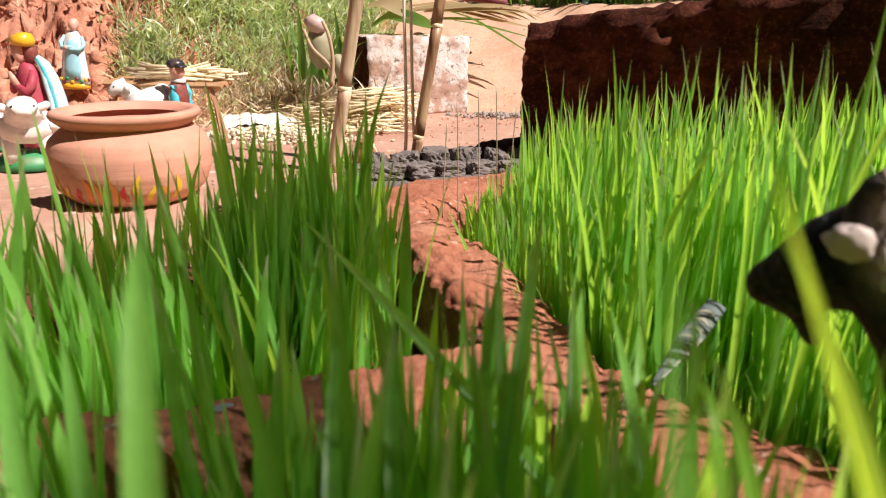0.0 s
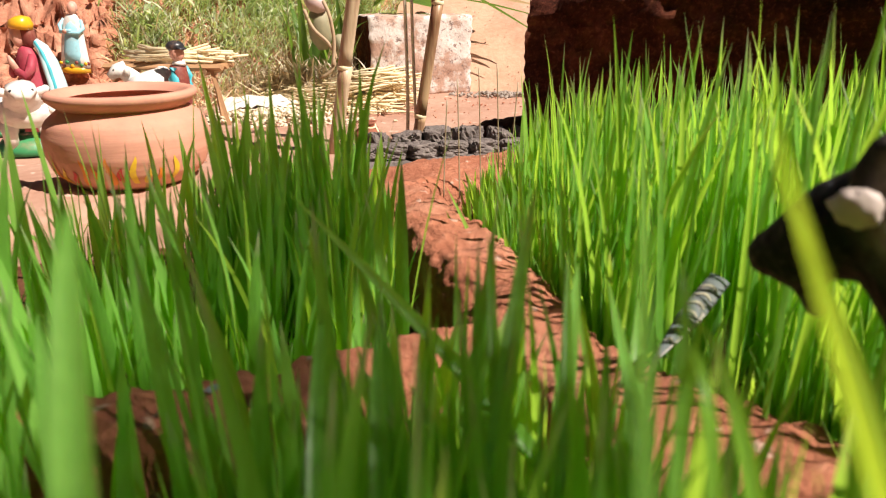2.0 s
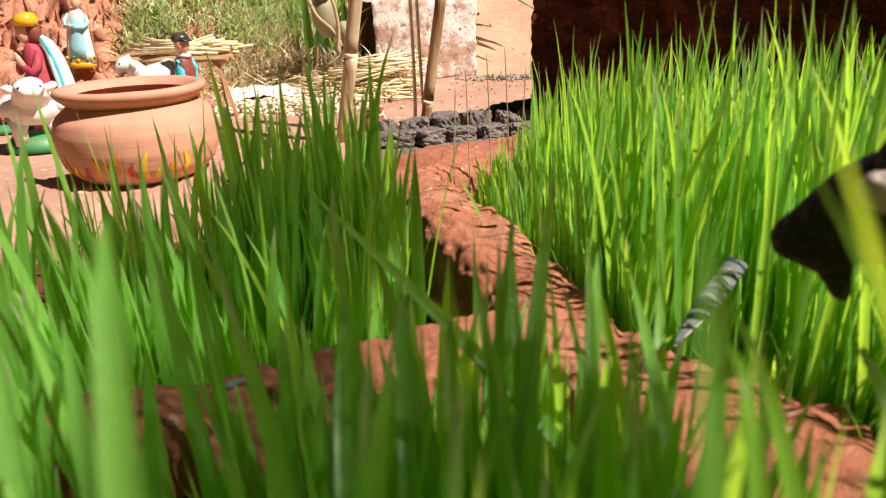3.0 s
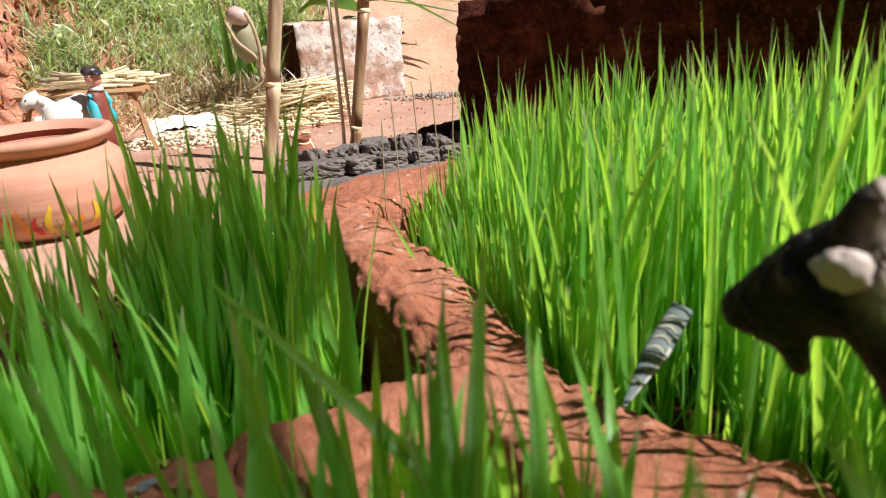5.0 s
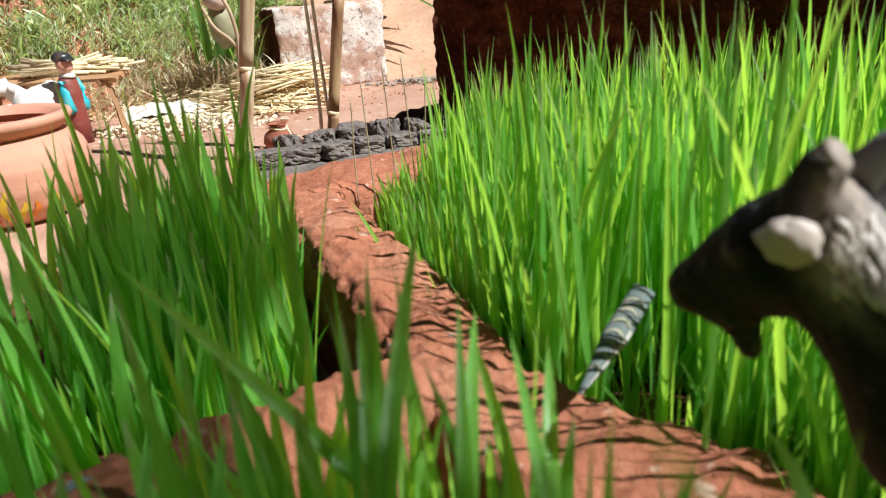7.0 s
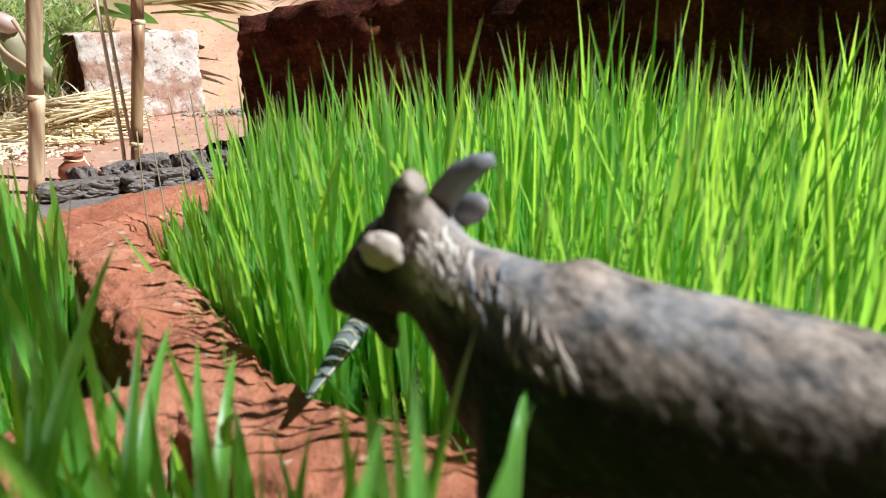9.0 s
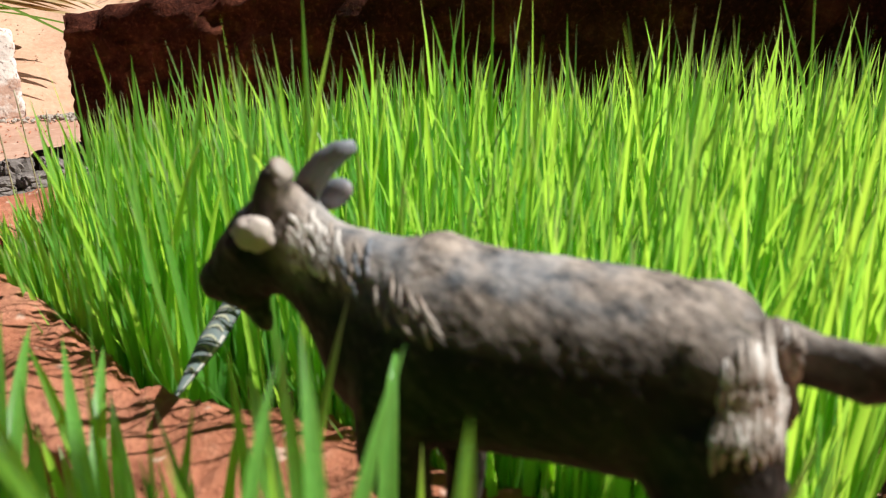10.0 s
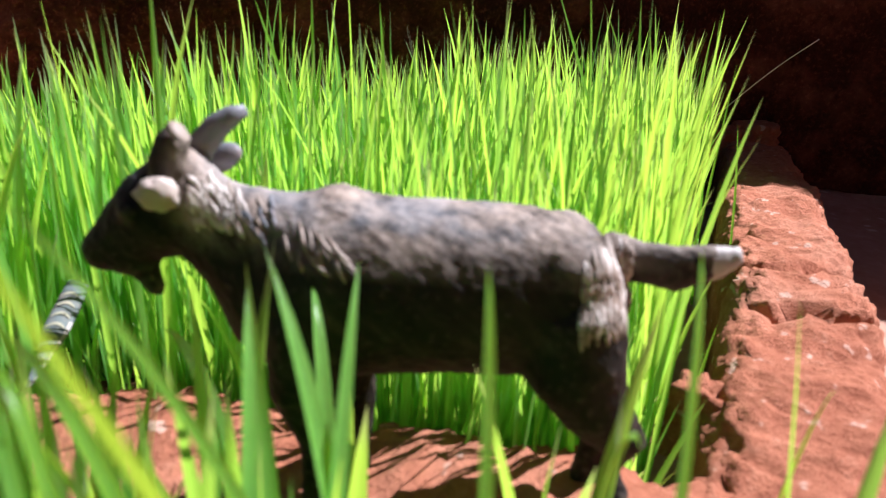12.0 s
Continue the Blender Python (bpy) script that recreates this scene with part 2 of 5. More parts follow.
def soil(name, outline):
    """The dark soil of a seed bed, as a rough sheet inside an outline."""
    bm = bmesh.new()
    xs = [p[0] for p in outline]
    ys = [p[1] for p in outline]
    step = 0.02
    nx, ny = int((max(xs) - min(xs)) / step) + 1, int((max(ys) - min(ys)) / step) + 1
    grid = {}
    for i in range(nx + 1):
        for j in range(ny + 1):
            x, y = min(xs) + i * step, min(ys) + j * step
            grid[i, j] = bm.verts.new((x, y, 0.042 + 0.006 * rough3((x, y, 1), 0.05)))
    for i in range(nx):
        for j in range(ny):
            cx, cy = min(xs) + (i + 0.5) * step, min(ys) + (j + 0.5) * step
            if inside((cx, cy), outline):
                bm.faces.new((grid[i, j], grid[i + 1, j], grid[i + 1, j + 1], grid[i, j + 1]))
    for v in [v for v in bm.verts if not v.link_faces]:
        bm.verts.remove(v)
    return tagged(part(name, bm, SOIL), "dark brown soil of a seed bed", "soil", kind="structure")


def inside(p, poly):
    x, y = p
    hit = False
    for (x1, y1), (x2, y2) in zip(poly, poly[1:] + poly[:1]):
        if (y1 > y) != (y2 > y) and x < (x2 - x1) * (y - y1) / (y2 - y1) + x1:
            hit = not hit
    return hit


BED_RIGHT = [(0.47, 0.315), (0.415, 0.43), (0.365, 0.49), (0.31, 0.57), (0.272, 0.65), (0.232, 0.74), (0.208, 0.84), (0.215, 0.92), (0.25, 1.0),
             (0.29, 1.05), (0.50, 1.07), (0.70, 1.01), (0.98, 0.84), (1.22, 0.70), (1.00, 0.55), (0.63, 0.385), (0.52, 0.325)]
BED_LEFT = [(-0.60, 0.14), (-0.25, 0.32), (0.04, 0.465), (0.14, 0.52), (0.197, 0.565), (0.185, 0.65), (0.162, 0.72), (0.135, 0.83), (0.105, 0.87), (-0.05, 0.80), (-0.19, 0.735), (-0.42, 0.63), (-0.72, 0.46)]
BED_NEAR = [(-0.20, 0.12), (0.42, 0.12), (0.43, 0.20), (0.37, 0.34), (0.315, 0.42), (0.265, 0.49), (0.20, 0.475), (0.13, 0.445), (0.05, 0.405), (-0.08, 0.345), (-0.25, 0.26)]
soil("soil", BED_RIGHT)
soil("soil", BED_LEFT)
soil("soil", BED_NEAR)


# ---------------------------------------------------------------- rice seedlings
def blade(verts, faces, rng, x, y, z, length, width, lean, turn, bend, rows=7, blunt=2.2, dry=None):
    """One folded, tapering leaf from its foot upwards. lean and bend in radians."""
    dx, dy = math.cos(turn), math.sin(turn)
    face = turn + rng.uniform(-1.2, 1.2)
    sx, sy = -math.sin(face), math.cos(face)
    base = len(verts)
    withered = rng.uniform(0.4, 1.0) if rng.random() < 0.75 else 0.0
    for i in range(rows):
        f = i / (rows - 1)
        w = width * min(1, 0.45 + 1.8 * f) * (1 - f ** blunt) * 0.5
        ang = lean + bend * f * f
        if i == rows - 1:
            verts.append((x, y, z))
        else:
            verts += ((x - sx * w, y - sy * w, z), (x + sy * w * 0.35, y - sx * w * 0.35, z), (x + sx * w, y + sy * w, z))
        if dry is not None:
            dry += [withered * smoothstep(0.90, 1.0, f)] * (1 if i == rows - 1 else 3)
        k = length / (rows - 1)
        x, y, z = x + dx * math.sin(ang) * k, y + dy * math.sin(ang) * k, z + math.cos(ang) * k
    for i in range(rows - 2):
        a, b = base + 3 * i, base + 3 * i + 3
        faces += ((a, a + 1, b + 1, b), (a + 1, a + 2, b + 2, b + 1))
    a, t = base + 3 * (rows - 2), base + 3 * (rows - 1)
    faces += ((a, a + 1, t), (a + 1, a + 2, t))


def sow(name, outline, count, height, width, label, seed, keep=None, lean=0.09, blunt=4.0, edge=None):
    """Seedlings strewn inside an outline, two or three leaves to a plant."""
    rng = random.Random(seed)
    verts, faces, dry = [], [], []
    xs = [p[0] for p in outline]
    ys = [p[1] for p in outline]
    done = 0
    while done < count:
        x, y = rng.uniform(min(xs), max(xs)), rng.uniform(min(ys), max(ys))
        if not inside((x, y), outline) or (keep and not keep(x, y, rng)):
            continue
        tall = height * (1 + 0.24 * rough3((x, y, seed), 0.12, 2)) * (1.06 - 0.26 * smoothstep(0.55, 0.95, y))
        wide = width
        if edge:
            tall *= edge(x, y)
            wide *= 0.66 + 0.34 * smoothstep(0.45, 0.68, y)
        turn = rng.uniform(0, 2 * math.pi)
        for k in range(rng.choice((1, 2, 2, 3))):
            length = tall * rng.uniform(0.55, 1.12) * (1 if k == 0 else 0.85)
            blade(verts, faces, rng, x + rng.gauss(0, 0.002), y + rng.gauss(0, 0.002), 0.035, length, wide * rng.uniform(0.6, 1.35),
                  abs(rng.gauss(0, lean)), turn + k * 2.4 + rng.uniform(-0.5, 0.5), abs(rng.gauss(0.05, 0.22)), 9, blunt, dry)
            done += 1
    ob = raw(name, verts, faces, RICE, dry=dry)
    return tagged(ob, label, "grass", kind="stuff")


def short_margin(x, y):
    """The seedlings stay short along the far part of the long wall."""
    side = x - float(np.interp(y, (0.57, 0.65, 0.74, 0.84, 0.92, 1.0), (0.31, 0.272, 0.232, 0.208, 0.215, 0.25)))
    return 1 - 0.5 * smoothstep(0.075, 0.015, side) * smoothstep(0.60, 0.74, y)


def clear_near(x, y, rng):
    """Few seedlings right under the lens."""
    d = math.hypot(x - 0.28, y - 0.22)
    return rng.random() < smoothstep(0.03, 0.10, d)


def clear_strip(x, y, rng):
    """A gap round the striped strip."""
    u = ((x - 0.3195) * 0.036 + (y - 0.5053) * 0.0402) / 0.00291
    off = (x - 0.3195) * 0.745 - (y - 0.5053) * 0.667
    return not (-0.45 < u < 1.1 and -0.013 < off < 0.020)


WATTLE = painted("dry_straw", (0.85, 0.71, 0.45), 0.7)


RIB = leaf("leaf_rib", (0.12, 0.30, 0.06), (0.20, 0.42, 0.10), (0.45, 0.80, 0.12), 0.5, 0.7)


def left_height(x, y, rng):
    """The far part of this bed is thin."""
    return rng.random() < 1 - 0.9 * smoothstep(0.10, 0.26, (y - 0.47) - 0.5 * (x - 0.05)) * smoothstep(0.14, -0.04, x)


sow("rice_seedlings", BED_RIGHT, 6400, 0.190, 0.0051, "dense bright green sunlit rice seedlings", 3, clear_strip, edge=short_margin)
sow("rice_seedlings", [(0.48, 0.325), (0.37, 0.50), (0.45, 0.57), (0.66, 0.46), (0.60, 0.38)], 800, 0.14, 0.0036, "thin bright rice seedlings beside the goat figure", 25, clear_strip)
sow("rice_seedlings", BED_LEFT, 1450, 0.148, 0.0064, "dense deep green rice seedlings beyond the cross wall", 5, left_height)
sow("rice_seedlings", BED_NEAR, 720, 0.150, 0.0064, "sparse green rice seedlings in the near bed", 7, clear_near)
sow("rice_seedlings", [(0.20, 0.30), (0.335, 0.30), (0.33, 0.37), (0.27, 0.46), (0.20, 0.45)], 150, 0.155, 0.0066, "green rice seedlings standing before the long mud wall", 9)
sow("rice_seedlings", [(0.06, 0.58), (0.172, 0.61), (0.13, 0.80), (0.03, 0.76)], 140, 0.178, 0.0070, "tall deep green rice seedlings by the long mud wall", 13)
sow("rice_seedlings", [(-0.30, 0.34), (0.02, 0.49), (0.0, 0.60), (-0.30, 0.48)], 70, 0.178, 0.0070, "tall rice seedlings behind the cross wall", 15)

sow("rice_seedlings", [(0.14, 0.385), (0.28, 0.40), (0.255, 0.475), (0.20, 0.46), (0.14, 0.43)], 110, 0.115, 0.0070, "short deep green rice seedlings before the cross wall", 17)

sow("rice_seedlings", BED_RIGHT, 3600, 0.090, 0.0040, "short thin undergrowth of the sunlit rice bed", 21, clear_strip, 0.3)
sow("rice_seedlings", BED_LEFT, 900, 0.085, 0.0044, "short thin undergrowth of the deep green rice bed", 22, left_height, 0.3)


def seedling(foot, mid, tip, width, label, skin=None, twist=False):
    """A single tall leaf, bent through three points, with its midrib and sheath."""
    f, m, t = Vector((*foot, 0.036)), Vector(mid), Vector(tip)
    thing = tagged(new("rice_seedling"), label, "seedling", "tall seedlings of the near bed")
    n = 14
    side = (t - f).cross(Vector((0.25, -0.35, 0.9)))
    side = (side + (2.0 * Vector((-0.55, 0.83, 0)) if twist else 0.6 * Vector((1, 0.1, 0)))).normalized()
    keel = (t - f).cross(side).normalized()

    def at(u):
        return f * ((1 - u) * (1 - 1.6 * u)) + m * (u * (1 - u) / (0.625 * 0.375)) + t * (u * (1.6 * u - 1) / 0.6)

    def half(u):
        return 0.5 * width * min(1, 0.5 + 1.6 * u) * (1 - u ** 4.5)

    bm = bmesh.new()
    rows = []
    for i in range(n):
        u = i / n
        p, w = at(u), half(u)
        rows.append([bm.verts.new(p + side * (w * k) + keel * (w * 0.35 * (1 - abs(k)))) for k in (-1, -0.5, 0, 0.5, 1)])
    end = bm.verts.new(at(1))
    for a, b in zip(rows, rows[1:]):
        for k in range(4):
            bm.faces.new((a[k], a[k + 1], b[k + 1], b[k]))
    for k in range(4):
        bm.faces.new((rows[-1][k], rows[-1][k + 1], end))
    leaf_blade = part("leaf_blade", bm, skin or RICE, thing)
    bm = bmesh.new()
    us = [i / 12 * 0.95 for i in range(13)]
    tube(bm, [at(u) + keel * (half(u) * 0.35) for u in us], [0.00022 * (1.2 - u) + 0.00005 for u in us], 5)
    part("midrib", bm, RIB, leaf_blade, "pale midrib")
    bm = bmesh.new()
    us = [i / 6 * 0.24 for i in range(7)]
    tube(bm, [at(u) + keel * 0.0002 for u in us], [0.0013 - 0.0016 * u for u in us], 8)
    part("sheath", bm, RICE, thing, "green leaf sheath")
    return thing


for fx, fy, mx, my, mz, tx, ty, tz, w in (
    (0.235, 0.221, 0.211, 0.275, 0.205, 0.198, 0.304, 0.238, 0.0060),
    (0.2734, 0.2016, 0.268, 0.248, 0.171, 0.2649, 0.2763, 0.252, 0.0034),
    (0.343, 0.364, 0.251, 0.417, 0.137, 0.173, 0.454, 0.199, 0.008),
    (0.269, 0.293, 0.254, 0.373, 0.144, 0.247, 0.433, 0.191, 0.006),
    (0.267, 0.306, 0.271, 0.381, 0.140, 0.273, 0.440, 0.186, 0.006),
    (0.304, 0.294, 0.292, 0.379, 0.143, 0.287, 0.444, 0.173, 0.006),
    (0.229, 0.291, 0.206, 0.367, 0.145, 0.196, 0.419, 0.175, 0.006),
    (0.246, 0.287, 0.224, 0.363, 0.150, 0.215, 0.410, 0.170, 0.006),
    (0.165, 0.321, 0.155, 0.341, 0.161, 0.117, 0.393, 0.176, 0.006),
):
    seedling((fx, fy), (mx, my, mz), (tx, ty, tz), w, "single tall rice leaf rising from the shaded near bed")
for fx, fy, mx, my, mz, tx, ty, tz, w in (
    (0.185, 0.275, 0.155, 0.322, 0.176, 0.128, 0.358, 0.198, 0.006),
    (0.281, 0.293, 0.280, 0.311, 0.205, 0.280, 0.324, 0.224, 0.0026),
    (0.242, 0.281, 0.254, 0.388, 0.162, 0.263, 0.467, 0.201, 0.0065),
    (0.259, 0.314, 0.272, 0.402, 0.149, 0.278, 0.454, 0.175, 0.0065),
    (0.280, 0.338, 0.293, 0.407, 0.144, 0.298, 0.446, 0.166, 0.006),
    (0.350, 0.324, 0.359, 0.344, 0.167, 0.371, 0.367, 0.187, 0.006),
    (0.334, 0.339, 0.334, 0.359, 0.163, 0.335, 0.391, 0.175, 0.006),
    (0.318, 0.259, 0.331, 0.300, 0.172, 0.339, 0.337, 0.215, 0.006),
    (0.297, 0.266, 0.332, 0.300, 0.172, 0.356, 0.324, 0.211, 0.0055),
    (0.294, 0.275, 0.319, 0.311, 0.176, 0.334, 0.336, 0.207, 0.0045),
):
    seedling((fx, fy), (mx, my, mz), (tx, ty, tz), w, "single tall rice leaf in front of the goat figure")
for fx, fy, mx, my, mz, tx, ty, tz, w in (
    (0.327, 0.253, 0.337, 0.265, 0.191, 0.343, 0.273, 0.228, 0.0055),
    (0.327, 0.225, 0.363, 0.244, 0.190, 0.388, 0.259, 0.225, 0.0068),
    (0.355, 0.262, 0.363, 0.258, 0.182, 0.370, 0.256, 0.190, 0.006),
    (0.343, 0.272, 0.306, 0.290, 0.193, 0.281, 0.301, 0.247, 0.0032),
    (0.351, 0.2035, 0.302, 0.2473, 0.173, 0.2717, 0.2744, 0.257, 0.0046),
    (0.3423, 0.379, 0.3023, 0.333, 0.151, 0.2775, 0.3045, 0.22, 0.0030),
    (0.314, 0.283, 0.295, 0.314, 0.184, 0.286, 0.332, 0.212, 0.0045),
    (0.285, 0.291, 0.283, 0.301, 0.198, 0.281, 0.322, 0.212, 0.0032),
    (0.407, 0.249, 0.428, 0.245, 0.158, 0.442, 0.243, 0.181, 0.005),
):
    seedling((fx, fy), (mx, my, mz), (tx, ty, tz), w * (1.4 if tx < 0.275 else 0.9), "single sunlit rice leaf beside the goat figure", SUNLIT_RICE, tx < 0.275)


for fx, fy, mx, my, mz, tx, ty, tz, w in (
    (0.714, 0.430, 0.691, 0.487, 0.191, 0.678, 0.521, 0.283, 0.0066),
    (0.724, 0.459, 0.732, 0.478, 0.188, 0.736, 0.489, 0.279, 0.0066),
    (0.791, 0.438, 0.801, 0.453, 0.181, 0.808, 0.462, 0.267, 0.0062),
    (0.785, 0.444, 0.803, 0.444, 0.158, 0.814, 0.445, 0.231, 0.0055),
    (0.675, 0.528, 0.683, 0.546, 0.181, 0.688, 0.557, 0.268, 0.0060),
    (0.575, 0.563, 0.578, 0.583, 0.181, 0.579, 0.594, 0.268, 0.0055),
    (0.537, 0.546, 0.506, 0.578, 0.180, 0.486, 0.597, 0.267, 0.0060),
    (0.579, 0.575, 0.609, 0.560, 0.181, 0.627, 0.551, 0.268, 0.0055),
    (0.813, 0.421, 0.828, 0.434, 0.130, 0.838, 0.446, 0.182, 0.0060),
    (0.600, 0.345, 0.611, 0.345, 0.086, 0.619, 0.345, 0.106, 0.0050),
):
    seedling((fx, fy), (mx, my, mz), (tx, ty, tz), w, "tall sunlit rice leaf above the dense bed", SUNLIT_RICE)


# ---------------------------------------------------------------- added light blockers out of view, and the laterite wall
def sun_blocker(x, y, turn, length, width, pitch, slat):
    """An unseen mat of split bamboo, added high over the beds to break the sun there."""
    k = 1.25 / SUN_TO.z
    base = pose(x + SUN_TO.x * k, y + SUN_TO.y * k, 1.35, 0, 0, turn)
    thing = tagged(new("sun_blocker"), "unseen bamboo lattice added to half shade the seed bed", "lattice", kind="structure")
    thing.matrix_world = base
    me = None
    n = int(width / pitch)
    for i in range(n + 1):
        if me is None:
            bm = bmesh.new()
            tube(bm, [(-length / 2, 0, 0), (0, 0, 0.002), (length / 2, 0, 0)], [(slat / 2, 0.002)] * 3, 8)
            ob = part("slat", bm, WATTLE, thing)
            me = ob.data
        else:
            ob = new("slat", me)
            ob.parent = thing
        ob.location.y = (i - n / 2) * pitch
    for u in (-0.46, 0.46):
        bm = bmesh.new()
        tube(bm, [(u * length, -width / 2 - 0.01, 0.006), (u * length, width / 2 + 0.01, 0.006)], [0.004, 0.004], 8)
        part("bearer", bm, WATTLE, thing)


sun_blocker(0.149, 0.4245, 28, 0.14, 0.19, 0.0125, 0.0105)
sun_blocker(0.235, 0.387, 0, 0.10, 0.05, 0.0125, 0.0112)
sun_blocker(0.05, 0.650, 0, 0.235, 0.17, 0.0125, 0.0104)


def sky_block_wall():
    """Plain unseen wall added on the near side; it closes the yard and cuts sky light."""
    bm = bmesh.new()
    bmesh.ops.create_cube(bm, size=1, matrix=Matrix.Translation((0.2, -0.95, 0.7)) @ Matrix.Diagonal((5.0, 0.2, 1.4, 1)))
    bmesh.ops.bevel(bm, geom=bm.edges[:], offset=0.015, segments=2, affect="EDGES")
    tagged(part("wall_sky_block", bm, BANK, smooth=False), "unseen plain wall added to cut sky light from behind", "wall", kind="structure")


sky_block_wall()


def laterite_wall():
    line = [(0.266, 1.39, 0.258), (0.45, 1.28, 0.287), (0.72, 1.12, 0.345), (1.20, 0.84, 0.56), (1.46, 0.62, 0.70), (1.58, 0.32, 0.88), (1.62, 0.0, 0.90), (1.60, -0.5, 0.90)]
    mid = spline([(x, y, 0) for x, y, h in line], 0.012)
    run = np.cumsum([0.0] + [math.dist(p[:2], q[:2]) for p, q in zip(line, line[1:])])
    hs = np.interp(np.linspace(0, run[-1], len(mid)), run, [h for *_, h in line])
    verts, faces = [], []
    prof = [(0, k / 48) for k in range(49)] + [(0.3 + 0.7 * k / 10, 1) for k in range(1, 11)] + [(1, 1 - k / 8) for k in range(1, 9)]
    for i, p in enumerate(mid):
        d = (mid[min(i + 1, len(mid) - 1)] - mid[max(i - 1, 0)]).normalized()
        back = Vector((-d.y, d.x, 0))
        for b, s in prof:
            q = p + back * (b * 0.22) + Vector((0, 0, hs[i] * s))
            if b == 0 and s > 0.90:
                q += back * (0.020 + 0.02 * rough3(q, 0.05, 3)) * ((s - 0.90) / 0.10) ** 2
            r = 0.014 * rough3(q, 0.09, 4) + 0.010 * rough3(q + Vector((4, 4, 4)), 0.03, 4) + 0.005 * rough3(q + Vector((1, 6, 2)), 0.011, 3)
            f = noise.voronoi(q / 0.03)[0]
            r -= 0.007 * smoothstep(0.35, 0.1, f[0])
            n = -back if b == 0 else back if b == 1 else Vector((0, 0, 1))
            if b == 0 and s > 0.9:
                n = (n + Vector((0, 0, 1))).normalized()
            verts.append(q + n * r)
    m = len(prof)
    for i in range(len(mid) - 1):
        for k in range(m - 1):
            faces.append((i * m + k, (i + 1) * m + k, (i + 1) * m + k + 1, i * m + k + 1))
    # rough end, with its own inner rows
    n = 12
    base = len(verts)
    for k in range(n + 1):
        for j in range(17):
            u, s = k / n, j / 16
            q = verts[0].lerp(verts[m - 1], u)
            h = hs[0] * s
            q = Vector((q.x, q.y, h))
            edge = min(u, 1 - u, 1 - s) * 6
            q += Vector((-1, -0.2, 0)) * (0.014 * rough3(q + Vector((2, 0, 5)), 0.05, 4) + 0.004) * min(1, edge)
            verts.append(q)
    for k in range(n):
        for j in range(16):
            faces.append((base + k * 17 + j, base + k * 17 + j + 1, base + (k + 1) * 17 + j + 1, base + (k + 1) * 17 + j))
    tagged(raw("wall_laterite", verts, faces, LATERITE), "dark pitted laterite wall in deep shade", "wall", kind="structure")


laterite_wall()


# ---------------------------------------------------------------- banks behind the yard
def foot_of_bank(x):
    return 1.72 + 0.75 * smoothstep(-0.75, -0.15, x) + 0.03 * math.sin(9 * x)


def bank_height(x, y):
    up = max(0.0, y - foot_of_bank(x))
    h = 0.62 * (1 - math.exp(-1.35 * up / 0.62))
    h *= smoothstep(-2.2, -1.6, x) * smoothstep(3.4, 2.8, y) * smoothstep(-0.10, -0.22, x)
    return h + min(1, up * 8) * min(1, h * 12) * (0.040 * rough3((x, y, 2), 0.16, 4) + 0.036 * rough3((x, y, 8), 0.06, 4) + 0.020 * rough3((x, y, 5), 0.022, 3) - 0.035 * smoothstep(0.30, 0.0, noise.voronoi(Vector((x, y, 0)) / 0.07)[0][0]))


def sand_height(x, y):
    up = max(0.0, y - 2.27 - 0.05 * math.sin(5 * x))
    h = 0.5 * (1 - math.exp(-0.75 * up / 0.5)) * smoothstep(2.4, 1.8, x) * smoothstep(4.2, 3.5, y)
    return h + min(1, up * 6) * min(1, h * 12) * (0.02 * rough3((x, y, 4), 0.2, 3) + 0.006 * rough3((x, y, 6), 0.04, 3))


def heap(name, xr, yr, step, height, material, label, category, crumble=0.0):
    xs, ys = np.arange(xr[0], xr[1] + step, step), np.arange(yr[0], yr[1] + step, step)
    verts = []
    for y in ys:
        for x in xs:
            z = height(x, y)
            out = min(1, max(0, z) * 10) * crumble
            p = Vector((x, y * 0.8, z))
            cell = noise.voronoi(p / 0.036 + Vector((rough3(p, 0.03), rough3(p + Vector((5, 1, 2)), 0.03), 0)) * 0.4)[0]
            d = 0.014 * rough3(p, 0.10, 3) + 0.030 * (0.45 - cell[0]) + 0.026 * rough3(p + Vector((3, 3, 3)), 0.018, 4)
            verts.append((x + 0.3 * out * d, y - out * d, z - 0.012 + 0.5 * out * d))
    w = len(xs)
    faces = [(j * w + i, j * w + i + 1, (j + 1) * w + i + 1, (j + 1) * w + i) for j in range(len(ys) - 1) for i in range(w - 1)]
    return tagged(raw(name, verts, faces, material), label, category, kind="structure")


heap("bank_red", (-2.2, -0.10), (1.66, 3.4), 0.010, bank_height, BANK, "steep crumbling bank of red earth", "bank", 0.95)
heap("bank_sand", (-0.16, 2.4), (2.2, 4.2), 0.025, sand_height, SAND, "pale pinkish slope of sandy earth", "bank")


